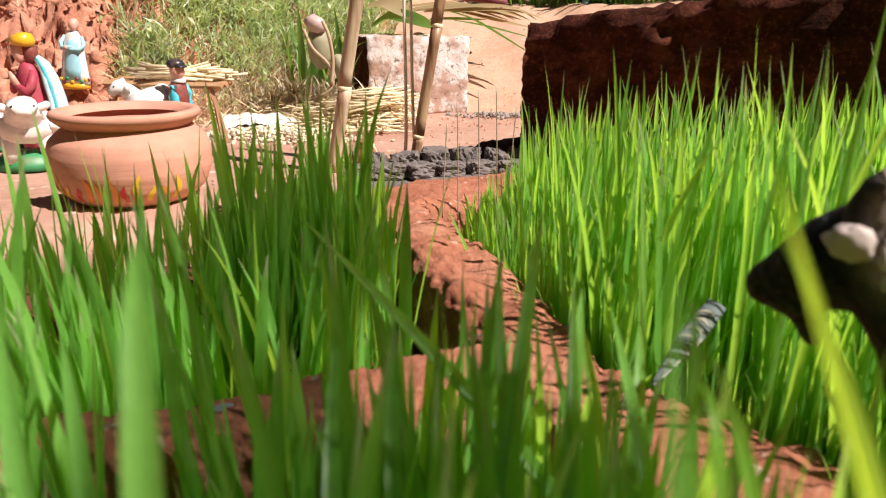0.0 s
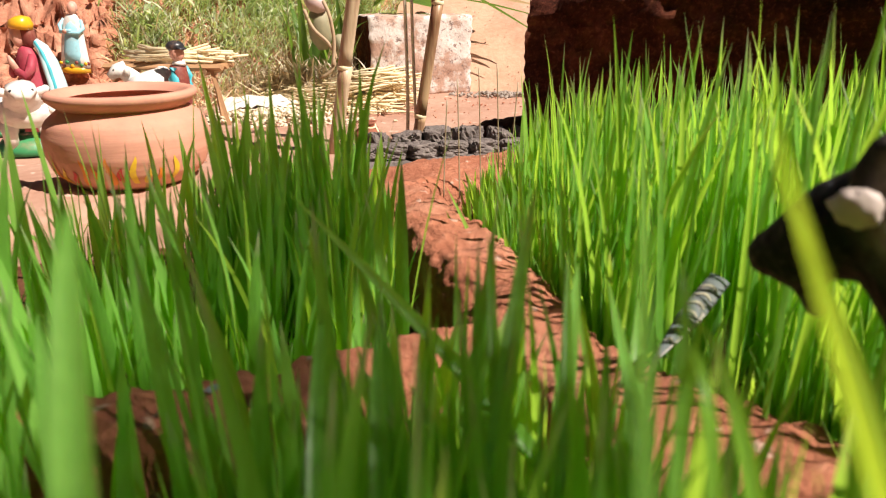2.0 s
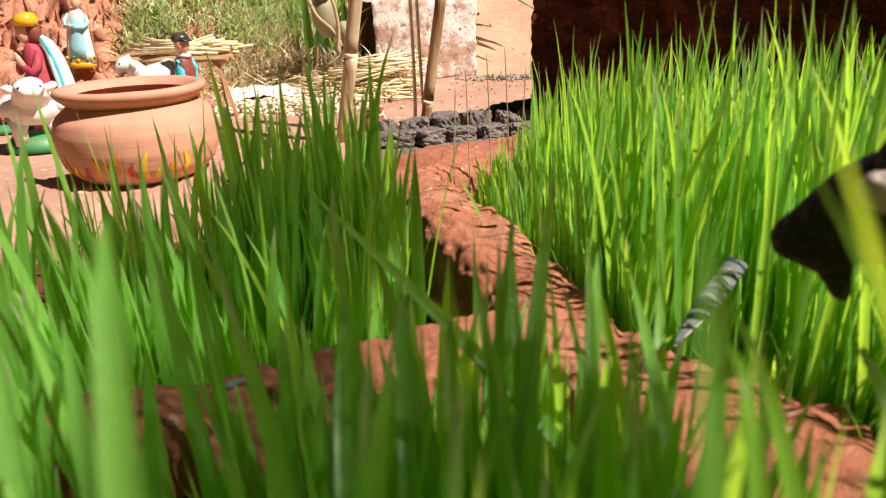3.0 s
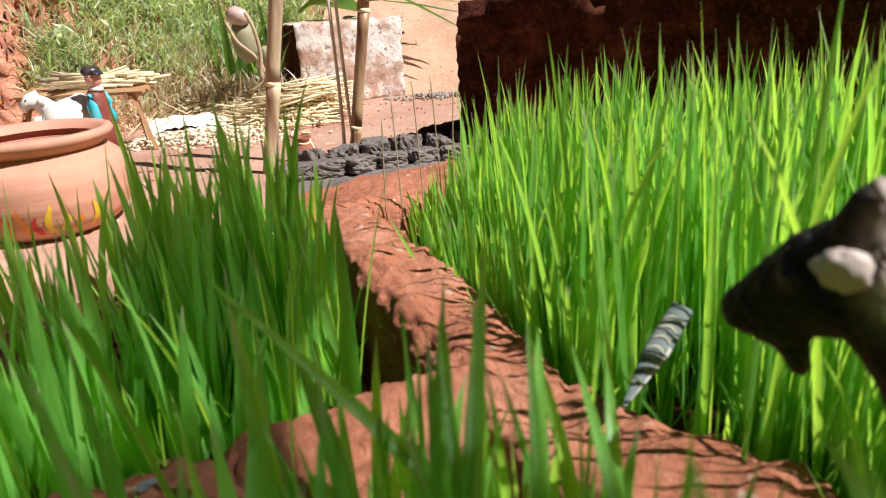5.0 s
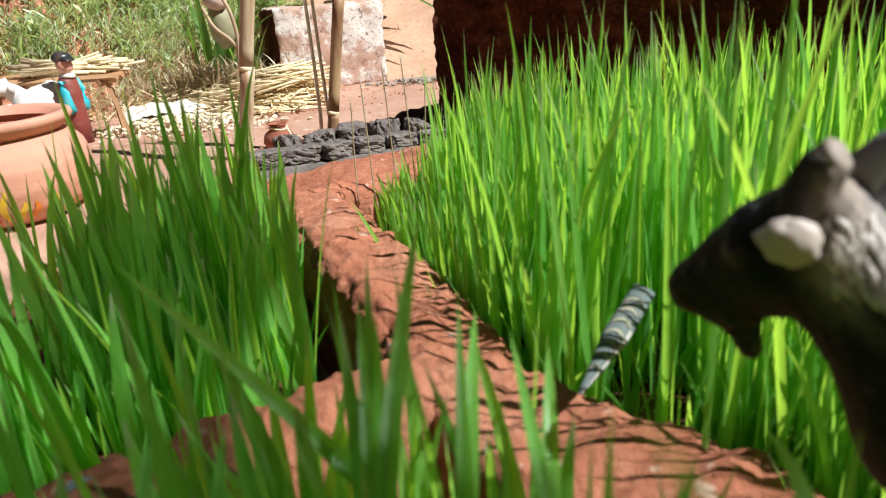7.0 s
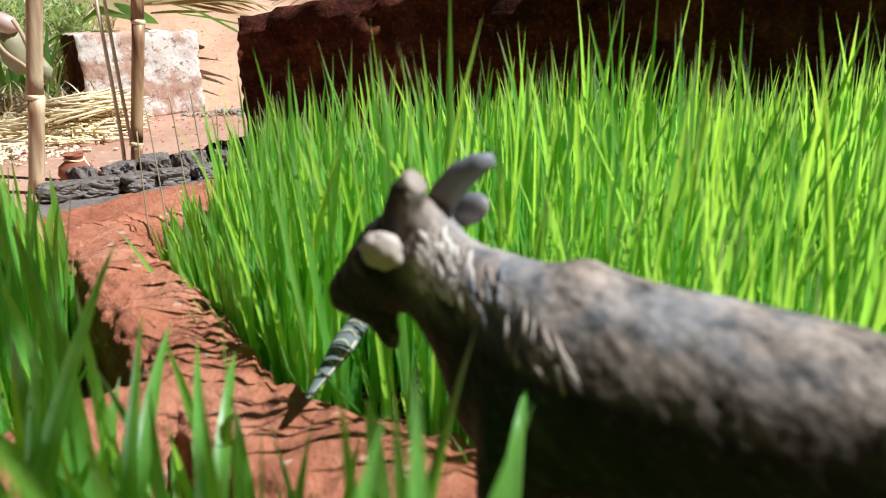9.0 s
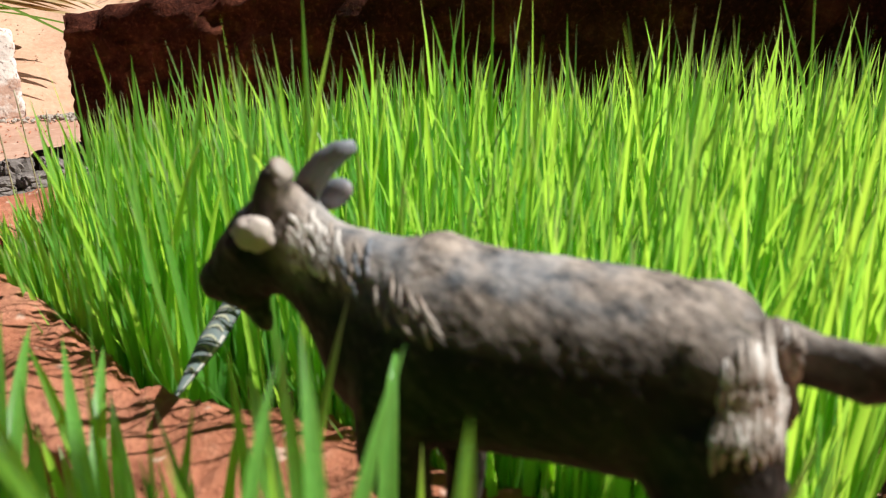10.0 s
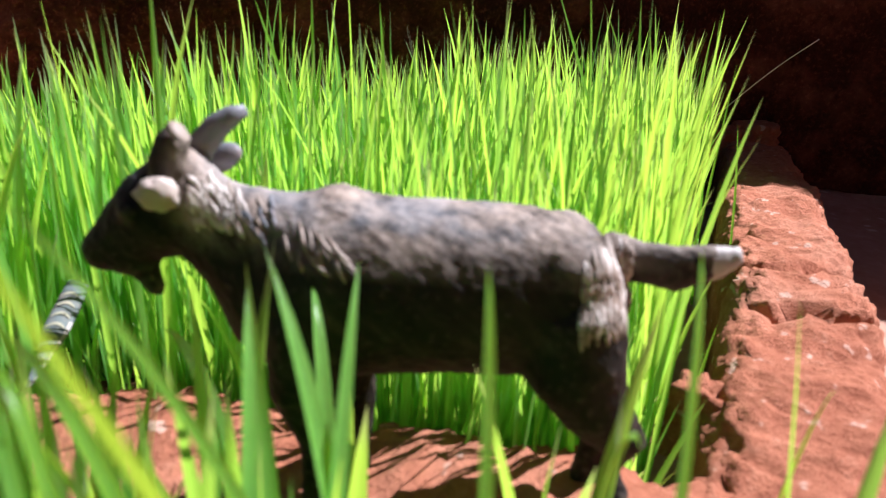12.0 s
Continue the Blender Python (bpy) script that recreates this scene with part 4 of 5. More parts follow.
def clay_pot():
    thing = tagged(new("clay_pot"), "wide terracotta cooking pot with painted flames", "pot")
    thing.location = (-0.153, 0.910, 0.079)
    thing.scale = (0.622, 0.622, 0.705)
    bm = bmesh.new()
    zs = np.linspace(0, 0.114, 22)
    turned(bm, [(pot_radius(z), z) for z in zs] + [(pot_radius(z) - 0.008, z) for z in reversed(zs[1:])])
    part("body", bm, TERRACOTTA, thing)
    bm = bmesh.new()
    turned(bm, [(0.092, 0.113), (0.100, 0.112), (0.108, 0.118), (0.116, 0.124), (0.119, 0.129), (0.117, 0.134), (0.110, 0.136), (0.100, 0.132), (0.092, 0.124)])
    part("rim", bm, TERRACOTTA, thing)
    colours = [painted("flame_yellow", (0.85, 0.55, 0.04)), painted("flame_orange", (0.80, 0.25, 0.03)), painted("flame_red", (0.55, 0.03, 0.03))]
    rng = random.Random(2)
    for k in range(13):
        a0 = -2.45 + 1.9 * k / 12 + rng.uniform(-0.03, 0.03)
        tall = rng.uniform(0.018, 0.046)
        c = rng.choice((0, 0, 1, 2))
        bm = bmesh.new()
        rows = []
        for i in range(7):
            u = i / 6
            z = 0.016 + tall * u
            w = 0.055 * (1 - u) ** 0.8 * (0.6 + 1.2 * u)
            mid = a0 + 0.03 * math.sin(5 * u + k)
            r = pot_radius(z) + 0.0012
            rows.append([bm.verts.new((r * math.cos(mid + s * w), r * math.sin(mid + s * w), z)) for s in (-1, 0, 1)])
        for p, q in zip(rows, rows[1:]):
            bm.faces.new((p[0], p[1], q[1], q[0]))
            bm.faces.new((p[1], p[2], q[2], q[1]))
        part("painted_flame", bm, colours[c], thing, "hand-painted flame, " + ("yellow", "orange", "red")[c])


clay_pot()


def small_pot():
    thing = tagged(new("small_clay_pot"), "small brown clay pot with string round its neck", "pot")
    thing.location = (-0.012, 1.435, 0.008)
    bm = bmesh.new()
    turned(bm, [(0.012, 0), (0.022, 0.005), (0.027, 0.016), (0.024, 0.029), (0.014, 0.037), (0.013, 0.043), (0.018, 0.048), (0.014, 0.046), (0.011, 0.04)], 28)
    part("body", bm, DARK_CLAY, thing)
    bm = bmesh.new()
    pts = [(0.0148 * math.cos(a), 0.0148 * math.sin(a), 0.039 + 0.002 * math.sin(2 * a)) for a in np.linspace(0, 4 * math.pi, 40)]
    tube(bm, pts + [(0.022, -0.008, 0.03), (0.026, -0.012, 0.012)], [0.0016] * 42, 6)
    part("string", bm, WATTLE, thing)


small_pot()


# ---------------------------------------------------------------- bamboo poles
def bamboo_mat(dark, pale):
    m = Mat("bamboo", 0.4, 0.4)
    c = m.mix(m.ramp(m.noise(60, 4, (1, 1, 0.06)), [(0.38, (0, 0, 0)), (0.62, (1, 1, 1))]), dark, pale)
    m.colour(c)
    m.bump(m.noise(200, 3, (1, 1, 0.05)), 0.2, 0.001)
    return m.m


def bamboo_pole(foot, top, r, joints, label, dark, pale):
    skin = bamboo_mat(dark, pale)
    thing = tagged(new("bamboo_pole"), label, "pole", "bamboo poles")
    f, t = Vector(foot), Vector(top)
    prev = 0.0
    for k, u in enumerate(list(joints) + [1.0]):
        bm = bmesh.new()
        n = 6
        pts = [f.lerp(t, prev + (u - prev) * i / n) + Vector((0.0015 * math.sin(7 * u), 0, 0)) for i in range(n + 1)]
        tube(bm, pts, [r * (1.04 if i in (0, n) else 0.97) for i in range(n + 1)], 18)
        part("culm", bm, skin, thing)
        if u < 1:
            bm = bmesh.new()
            d = (t - f).normalized()
            c = f.lerp(t, u)
            tube(bm, [c - d * 0.004, c - d * 0.0012, c + d * 0.0012, c + d * 0.004], [r * 1.03, r * 1.12, r * 1.12, r * 1.03], 18)
            part("joint", bm, WATTLE, thing, "pale ringed joint")
        prev = u


bamboo_pole((-0.070, 1.41, 0.0), (0.048, 1.41, 0.62), 0.0118, (0.242, 0.52, 0.78), "weathered bamboo pole standing in the yard earth", (0.34, 0.20, 0.12), (0.60, 0.46, 0.30))
bamboo_pole((0.070, 1.46, 0.0), (0.176, 1.45, 0.62), 0.0098, (0.10, 0.41, 0.72), "leaning brown bamboo pole behind the clay ridge", (0.16, 0.055, 0.03), (0.50, 0.33, 0.18))


TWIG = painted("dark_twig", (0.10, 0.06, 0.04), 0.8)
PALE_STICK = painted("pale_stick", (0.92, 0.84, 0.70), 0.7)


def thin_stick(points, r, label):
    bm = bmesh.new()
    p = spline(points, 0.01)
    tube(bm, p, [r * (1 - 0.3 * i / len(p)) for i in range(len(p))], 8)
    tagged(part("thin_stick", bm, TWIG if "twig" in label else PALE_STICK), label, "stick", "thin sticks by the poles")


thin_stick([(0.074, 1.475, 0.0), (0.069, 1.475, 0.10), (0.066, 1.475, 0.25), (0.064, 1.47, 0.5)], 0.0032, "thin pale upright stick beside the bamboo")
thin_stick([(0.030, 1.47, 0.014), (0.044, 1.47, 0.006), (0.054, 1.475, 0.03), (0.056, 1.475, 0.12), (0.055, 1.47, 0.26), (0.052, 1.47, 0.5)], 0.0034, "thin pale stick with a hooked lower end")
thin_stick([(-0.045, 0.868, 0.083), (0.0, 0.868, 0.082), (0.04, 0.866, 0.083), (0.075, 0.862, 0.083)], 0.0022, "dark bent twig lying on the mud shelf")
thin_stick([(-0.04, 0.855, 0.082), (0.0, 0.853, 0.083), (0.06, 0.85, 0.083)], 0.0018, "thin twig lying on the mud shelf")


thin_stick([(1.150, 0.655, 0.09), (1.150, 0.581, 0.171), (1.150, 0.54, 0.212), (1.150, 0.502, 0.244)], 0.0007, "thin pale dry stem leaning over the seed bed")


def dry_stalk(x, y, top, lean):
    bm = bmesh.new()
    pts = spline([(x, y, 0.05), (x + 0.4 * lean, y, 0.05 + 0.5 * (top - 0.05)), (x + lean, y, top)], 0.012)
    tube(bm, pts, [(0.0016 * (1 - 0.75 * i / len(pts)), 0.0007) for i in range(len(pts))], 6)
    tagged(part("dry_stalk", bm, DRY_WEED), "thin brown withered stalk at the end of the bed", "stalk", "withered stalks")


for x, y, top, lean in ((0.193, 0.97, 0.181, -0.003), (0.216, 0.98, 0.192, -0.004), (0.236, 0.99, 0.196, -0.005), (0.176, 0.96, 0.160, 0.004), (0.248, 1.0, 0.175, 0.006)):
    dry_stalk(x, y, top, lean)


# ---------------------------------------------------------------- lime-washed laterite block
def block_mat():
    m = Mat("limewashed_block", 0.92, 0.15)
    base = m.mix(m.noise(18, 6), (0.40, 0.23, 0.165), (0.58, 0.42, 0.34))
    flake = m.ramp(m.noise(11, 10, rough=0.72), [(0.46, (0, 0, 0)), (0.53, (1, 1, 1))])
    stain = m.ramp(m.noise(52, 9, rough=0.78), [(0.545, (0, 0, 0)), (0.60, (1, 1, 1))])
    c = m.mix(flake, base, (0.72, 0.66, 0.61))
    c = m.mix(stain, c, (0.24, 0.17, 0.15))
    m.colour(c)
    m.bump(m.noise(70, 8), 0.7, 0.004)
    return m.m


def laterite_block():
    bm = bmesh.new()
    bmesh.ops.create_cube(bm, size=1)
    bmesh.ops.subdivide_edges(bm, edges=bm.edges[:], cuts=22, use_grid_fill=True)
    bmesh.ops.scale(bm, vec=(0.302, 0.19, 0.220), verts=bm.verts)
    for v in bm.verts:
        p = v.co.copy()
        e = sorted((0.151 - abs(p.x), 0.095 - abs(p.y), 0.110 - abs(p.z)))
        pull = smoothstep(0.012, 0.0, e[1]) * 0.006
        v.co = p * (1 - pull * 4) + p.normalized() * (0.006 * rough3(p, 0.06, 4) + 0.003 * rough3(p, 0.015, 3))
    bm.normal_update()
    # left face takes the near-black laterite, so its shade sits in the colour
    for f in bm.faces:
        f.material_index = 1 if f.normal.x < -0.6 else 0
    ob = part("laterite_block", bm, (block_mat(), LATERITE))
    ob.matrix_world = pose(-0.060, 2.311, 0.106, 0, 0, 24)
    tagged(ob, "laterite block with flaking white limewash on the yard earth", "stone block")


laterite_block()


# ---------------------------------------------------------------- bench with straw
WOOD = painted("bench_wood", (0.42, 0.24, 0.12), 0.75)


def plank(bm, a, b, w, h, up=(0, 0, 1)):
    tube(bm, [a, Vector(a).lerp(Vector(b), 0.5), b], [(w, h)] * 3, 4, up=up)


def bench():
    thing = tagged(new("stick_bench"), "small rough wooden bench carrying straw", "bench")
    for k, y in enumerate((1.70, 1.73, 1.76)):
        bm = bmesh.new()
        plank(bm, (-0.66, y + 0.01, 0.121 + 0.002 * k), (-0.385, y, 0.121 + 0.001 * k), 0.011, 0.007)
        part("top_slat", bm, WOOD, thing, smooth=False)
    for x, dx, y in ((-0.41, 0.035, 1.70), (-0.43, 0.018, 1.755), (-0.625, -0.03, 1.70), (-0.61, -0.02, 1.755)):
        bm = bmesh.new()
        plank(bm, (x, y, 0.12), (x + dx, y - 0.015, 0.0), 0.0055, 0.0055)
        part("leg", bm, WOOD, thing, smooth=False)
    bm = bmesh.new()
    plank(bm, (-0.42, 1.69, 0.112), (-0.42, 1.77, 0.112), 0.005, 0.008)
    part("crosspiece", bm, WOOD, thing, smooth=False)


bench()


def straws(name, count, centre, spread, length, turn, wobble, height, label, seed, r=0.0022):
    rng = random.Random(seed)
    bm = bmesh.new()
    for _ in range(count):
        a = turn + rng.gauss(0, wobble)
        c = Vector((centre[0] + rng.gauss(0, spread[0]), centre[1] + rng.gauss(0, spread[1]), 0))
        c.z = centre[2] + height * rng.random() * max(0.15, 1 - abs(c.y - centre[1]) / (2.2 * spread[1]))
        d = Vector((math.cos(a), math.sin(a), rng.gauss(0, 0.09))) * length * rng.uniform(0.55, 1) / 2
        tube(bm, [c - d, c + Vector((0, 0, rng.uniform(-.004, .004))), c + d], [r * rng.uniform(0.6, 1.3)] * 3, 5)
    tagged(part(name, bm, WATTLE), label, "straw", kind="stuff")


straws("straw_bundle", 70, (-0.49, 1.735, 0.134), (0.022, 0.014), 0.20, 0.05, 0.13, 0.028, "bundle of dry straw lying on the bench", 21, 0.003)
straws("straw_heap", 480, (-0.145, 1.96, 0.006), (0.05, 0.055), 0.17, -0.15, 0.75, 0.060, "heap of cut golden straw on the yard earth", 22, 0.0021)
straws("straw_bundle", 120, (-0.10, 1.93, 0.055), (0.022, 0.022), 0.17, 0.45, 0.20, 0.045, "fanned bundle of golden straw on the heap", 24, 0.0024)

straws("straw_litter", 420, (-0.30, 2.10, 0.004), (0.06, 0.05), 0.10, 0.3, 1.2, 0.05, "loose dry straw strewn before the weeds", 23, 0.0018)


def chips(name, count, centre, spread, size, material, label, seed, flat=0.45):
    rng = random.Random(seed)
    bm = bmesh.new()
    for _ in range(count):
        x, y = centre[0] + rng.gauss(0, spread[0]), centre[1] + rng.gauss(0, spread[1])
        s = size * rng.uniform(0.5, 1.4)
        z = centre[2] * max(0, 1 - ((x - centre[0]) / (2 * spread[0])) ** 2 - ((y - centre[1]) / (2 * spread[1])) ** 2) * rng.random() + s * flat * 0.6
        m = pose(x, y, z, rng.uniform(-40, 40), rng.uniform(-40, 40), rng.uniform(0, 360)) @ Matrix.Diagonal((s, s * rng.uniform(0.5, 0.9), s * flat, 1))
        bmesh.ops.create_icosphere(bm, subdivisions=1, radius=1, matrix=m)
    tagged(part(name, bm, material, smooth=False), label, "chips", kind="stuff")


HUSK = painted("pale_husk", (0.82, 0.71, 0.52), 0.8)
STONE = painted("grey_pebble", (0.34, 0.29, 0.25), 0.85)
chips("husk_heap", 1100, (-0.300, 1.765, 0.024), (0.085, 0.040), 0.0058, HUSK, "low heap of pale husks on the yard earth", 31)
chips("pebbles", 170, (0.21, 2.215, 0.008), (0.06, 0.018), 0.006, STONE, "grey pebbles at the foot of the sandy slope", 32, 0.7)
chips("mud_crumbs", 160, (0.36, 0.44, 0.0), (0.06, 0.09), 0.0022, MUD, "crumbs of red mud scattered over the walls", 33, 0.7)


def litter(name, count, xr, yr, height, size, material, label, seed):
    """Crumbs scattered over a slope."""
    rng = random.Random(seed)
    bm = bmesh.new()
    for _ in range(count):
        x, y = rng.uniform(*xr), rng.uniform(*yr)
        s = size * rng.uniform(0.4, 1.5)
        m = pose(x, y, max(0.0, height(x, y)) - 0.010 + 0.3 * s, rng.uniform(-40, 40), rng.uniform(-40, 40), rng.uniform(0, 360)) @ Matrix.Diagonal((s, s * rng.uniform(0.3, 0.9), s * 0.5, 1))
        bmesh.ops.create_icosphere(bm, subdivisions=1, radius=1, matrix=m)
    tagged(part(name, bm, material, smooth=False), label, "crumbs", kind="stuff")


litter("earth_crumbs", 260, (0.05, 0.55), (2.28, 2.75), sand_height, 0.0022, SAND, "crumbs of earth on the sandy slope", 41)
litter("yard_crumbs", 500, (-0.5, 0.45), (1.2, 2.2), lambda x, y: 0.012, 0.0032, BANK, "small crumbs of earth on the yard floor", 42)
litter("earth_crumbs", 500, (-1.3, -0.5), (1.70, 2.4), bank_height, 0.008, BANK, "crumbled clods on the red bank", 43)


def cloth():
    bm = bmesh.new()
    n = 26
    g = []
    for i in range(n + 1):
        row = []
        for j in range(n + 1):
            u, v = i / n * 2 - 1, j / n * 2 - 1
            r = 1 + 0.18 * noise.noise(Vector((u * 2, v * 2, 4)))
            x, y = u * 0.075 * r, v * 0.045 * r
            edge = max(0, 1 - (u * u + v * v) * 0.75)
            z = 0.004 + 0.030 * edge ** 0.6 * (0.6 + 0.5 * noise.noise(Vector((u * 3, v * 3, 1)))) + 0.004 * noise.noise(Vector((u * 9, v * 9, 2)))
            row.append(bm.verts.new((x, y, max(0.003, z))))
        g.append(row)
    for i in range(n):
        for j in range(n):
            bm.faces.new((g[i][j], g[i + 1][j], g[i + 1][j + 1], g[i][j + 1]))
    ob = part("crumpled_cloth", bm, painted("white_cloth", (0.80, 0.74, 0.66), 0.9))
    ob.matrix_world = pose(-0.405, 1.955, -0.006, 0, 0, 8) @ Matrix.Diagonal((1.3, 1.4, 1.3, 1))
    tagged(ob, "crumpled dirty white cloth on the yard earth", "cloth")


cloth()


# ---------------------------------------------------------------- painted figures
SKIN = painted("figure_skin", (0.68, 0.36, 0.27))
ROBE = painted("figure_maroon", (0.40, 0.05, 0.08), 0.6)
TEAL = painted("figure_teal", (0.05, 0.46, 0.54))
PALE_TEAL = painted("figure_pale_teal", (0.50, 0.72, 0.74), 0.6)
AQUA = painted("figure_aqua", (0.34, 0.68, 0.77), 0.6)
CREAM = painted("figure_cream", (0.84, 0.80, 0.75))
GOLD = painted("figure_gold", (0.80, 0.42, 0.02), 0.3)
BLACK = painted("figure_black", (0.03, 0.03, 0.035), 0.35)
GREEN = painted("figure_green", (0.04, 0.26, 0.10))
RED = painted("figure_red", (0.60, 0.04, 0.05))
PINK = painted("figure_pink", (0.66, 0.36, 0.30), 0.6)
BROWN = painted("figure_brown", (0.22, 0.05, 0.04))


def folds(bm, depth, size):
    """Uneven hand-modelled clay: shallow folds and dents."""
    bm.normal_update()
    for v in bm.verts:
        p = v.co
        v.co = p + v.normal * depth * (noise.noise(Vector((p.x * 1.6, p.y * 1.6, p.z * 0.45)) / size) + 0.5 * noise.noise(p / size * 2.7))


def kneeling_figure():
    bm = bmesh.new()
    # robe and sleeves, with folded arms
    tube(bm, [(0, 0, 0), (0, 0, .03), (-.002, 0, .06), (-.006, 0, .09), (-.010, 0, .12), (-.012, 0, .145), (-.012, 0, .160), (-.010, 0, .168)],
         [(.040, .05), (.041, .052), (.035, .042), (.030, .032), (.028, .027), (.027, .023), (.019, .018), (.010, .010)], 28, 0, up=(0, 1, 0))
    tube(bm, [(-.030, .004, .150), (-.043, -.010, .130), (-.044, -.022, .118), (-.032, -.034, .128), (-.026, -.036, .136)], [.009, .0095, .009, .007, .005], 12, 0)
    tube(bm, [(.010, -.008, .150), (.014, -.024, .128), (.006, -.034, .114), (-.012, -.038, .124), (-.022, -.038, .134)], [.009, .010, .0095, .0075, .005], 12, 0)
    tube(bm, [(-.012, -.038, .126), (-.024, -.040, .140), (-.030, -.040, .152)], [(.006, .007), (.006, .008), (.003, .004)], 10, 1)
    # mantle hanging down the back
    tube(bm, [(.004, .012, .178), (.020, .016, .162), (.032, .018, .135), (.040, .020, .10), (.046, .020, .05), (.048, .020, .01)],
         [(.006, .010), (.011, .018), (.012, .024), (.012, .028), (.013, .032), (.013, .034)], 18, 2, up=(0, 1, 0))
    tube(bm, [(.012, .004, .176), (.030, .002, .156), (.042, .002, .125), (.050, .002, .085), (.055, .002, .03)], [.003, .0042, .0048, .005, .005], 8, 5, up=(0, 1, 0))
    # head, hair and flat golden cap
    ball(bm, (-.020, -.008, .186), (.016, .018, .021), 1, 18)
    ball(bm, (-.034, -.014, .184), (.005, .005, .005), 1, 8)
    ball(bm, (-.004, .004, .186), (.017, .019, .023), 4, 18)
    tube(bm, [(-.012, -.004, .200), (-.011, -.004, .207), (-.012, -.004, .216), (-.013, -.004, .221)], [(.026, .025), (.028, .027), (.024, .023), (.010, .010)], 22, 3)
    folds(bm, 0.0016, 0.018)
    ob = part("kneeling_figure", bm, (ROBE, SKIN, PALE_TEAL, GOLD, BROWN, TEAL))
    ob.matrix_world = pose(-0.704, 1.54, 0.0, 0, 0, -8) @ Matrix.Diagonal((0.82, 0.82, 1.045, 1))
    tagged(ob, "kneeling painted figure in maroon robe with golden cap", "figurine")


def standing_figure():
    bm = bmesh.new()
    tube(bm, [(0, 0, 0), (0, 0, .008), (0, 0, .012)], [(.037, .025), (.037, .025), (.035, .023)], 24, 4, up=(0, 1, 0))
    # dress over a white lining
    tube(bm, [(.001, 0, .010), (.001, 0, .035), (.002, 0, .07), (.004, 0, .095), (.006, 0, .112), (.007, 0, .122), (.008, 0, .128)],
         [(.038, .021), (.034, .020), (.029, .018), (.026, .016), (.023, .014), (.015, .011), (.008, .008)], 26, 2, up=(0, 1, 0))
    tube(bm, [(0, -.005, .018), (.001, -.005, .045), (.003, -.005, .075), (.005, -.004, .098), (.006, -.002, .114)],
         [(.028, .018), (.025, .018), (.021, .016), (.019, .014), (.015, .011)], 22, 0, up=(0, 1, 0))
    tube(bm, [(-.014, -.002, .116), (-.024, -.008, .102), (-.020, -.018, .090), (.002, -.022, .092), (.008, -.022, .093)], [.005, .0055, .005, .004, .003], 12, 5)
    tube(bm, [(.026, -.002, .114), (.032, -.008, .098), (.024, -.018, .088), (.004, -.022, .088), (-.006, -.022, .090)], [.005, .0055, .005, .004, .003], 12, 5)
    ball(bm, (-.008, -.023, .091), (.007, .005, .005), 1, 10)
    ball(bm, (.008, -.004, .139), (.0105, .011, .0135), 1, 16)
    ball(bm, (.009, .002, .142), (.0115, .011, .0135), 6, 16)
    for k in range(9):
        a = math.pi * (1.08 + 0.84 * k / 8)
        ball(bm, (.036 * math.cos(a), .023 * math.sin(a), .020 + .004 * math.sin(9 * k)), (.005, .003, .004), (3, 4, 7)[k % 3], 8)
    folds(bm, 0.0012, 0.012)
    ob = part("standing_figure", bm, (AQUA, SKIN, CREAM, GREEN, GOLD, AQUA, PINK, BROWN))
    ob.matrix_world = pose(-0.778, 1.785, max(0.10, bpy.data.objects["bank_red"].ray_cast((-0.778, 1.785, 1), (0, 0, -1))[1].z - 0.004), 0, 3, 12) @ Matrix.Diagonal((0.88, 0.86, 1.02, 1))
    tagged(ob, "standing painted figure in a pale turquoise dress", "figurine")


def shepherd_figure():
    bm = bmesh.new()
    tube(bm, [(0, 0, 0), (0, 0, .05), (0, 0, .10), (0, 0, .128), (0, 0, .138)], [(.024, .02), (.024, .02), (.023, .018), (.019, .015), (.009, .009)], 18, 0, up=(0, 1, 0))
    for s in (-1, 1):
        tube(bm, [(.018 * s, -.002, .125), (.024 * s, -.004, .105), (.023 * s, -.008, .080), (.018 * s, -.014, .066)], [.0075, .0105, .0105, .007], 12, 2)
    tube(bm, [(0, -.004, .132), (0, -.005, .140)], [(.017, .014), (.010, .010)], 14, 3, up=(0, 1, 0))
    ball(bm, (-.002, -.003, .155), (.0155, .016, .018), 1)
    ball(bm, (-.001, 0, .168), (.0185, .019, .0125), 4)
    tube(bm, [(-.004, -.016, .166), (-.006, -.026, .163)], [(.013, .003), (.009, .0015)], 12, 4)
    folds(bm, 0.001, 0.012)
    ob = part("shepherd_figure", bm, (BROWN, SKIN, TEAL, CREAM, BLACK))
    ob.matrix_world = pose(-0.462, 1.655, 0.0, 0, 0, 78)
    tagged(ob, "shepherd figure with black cap and turquoise sleeves", "figurine")


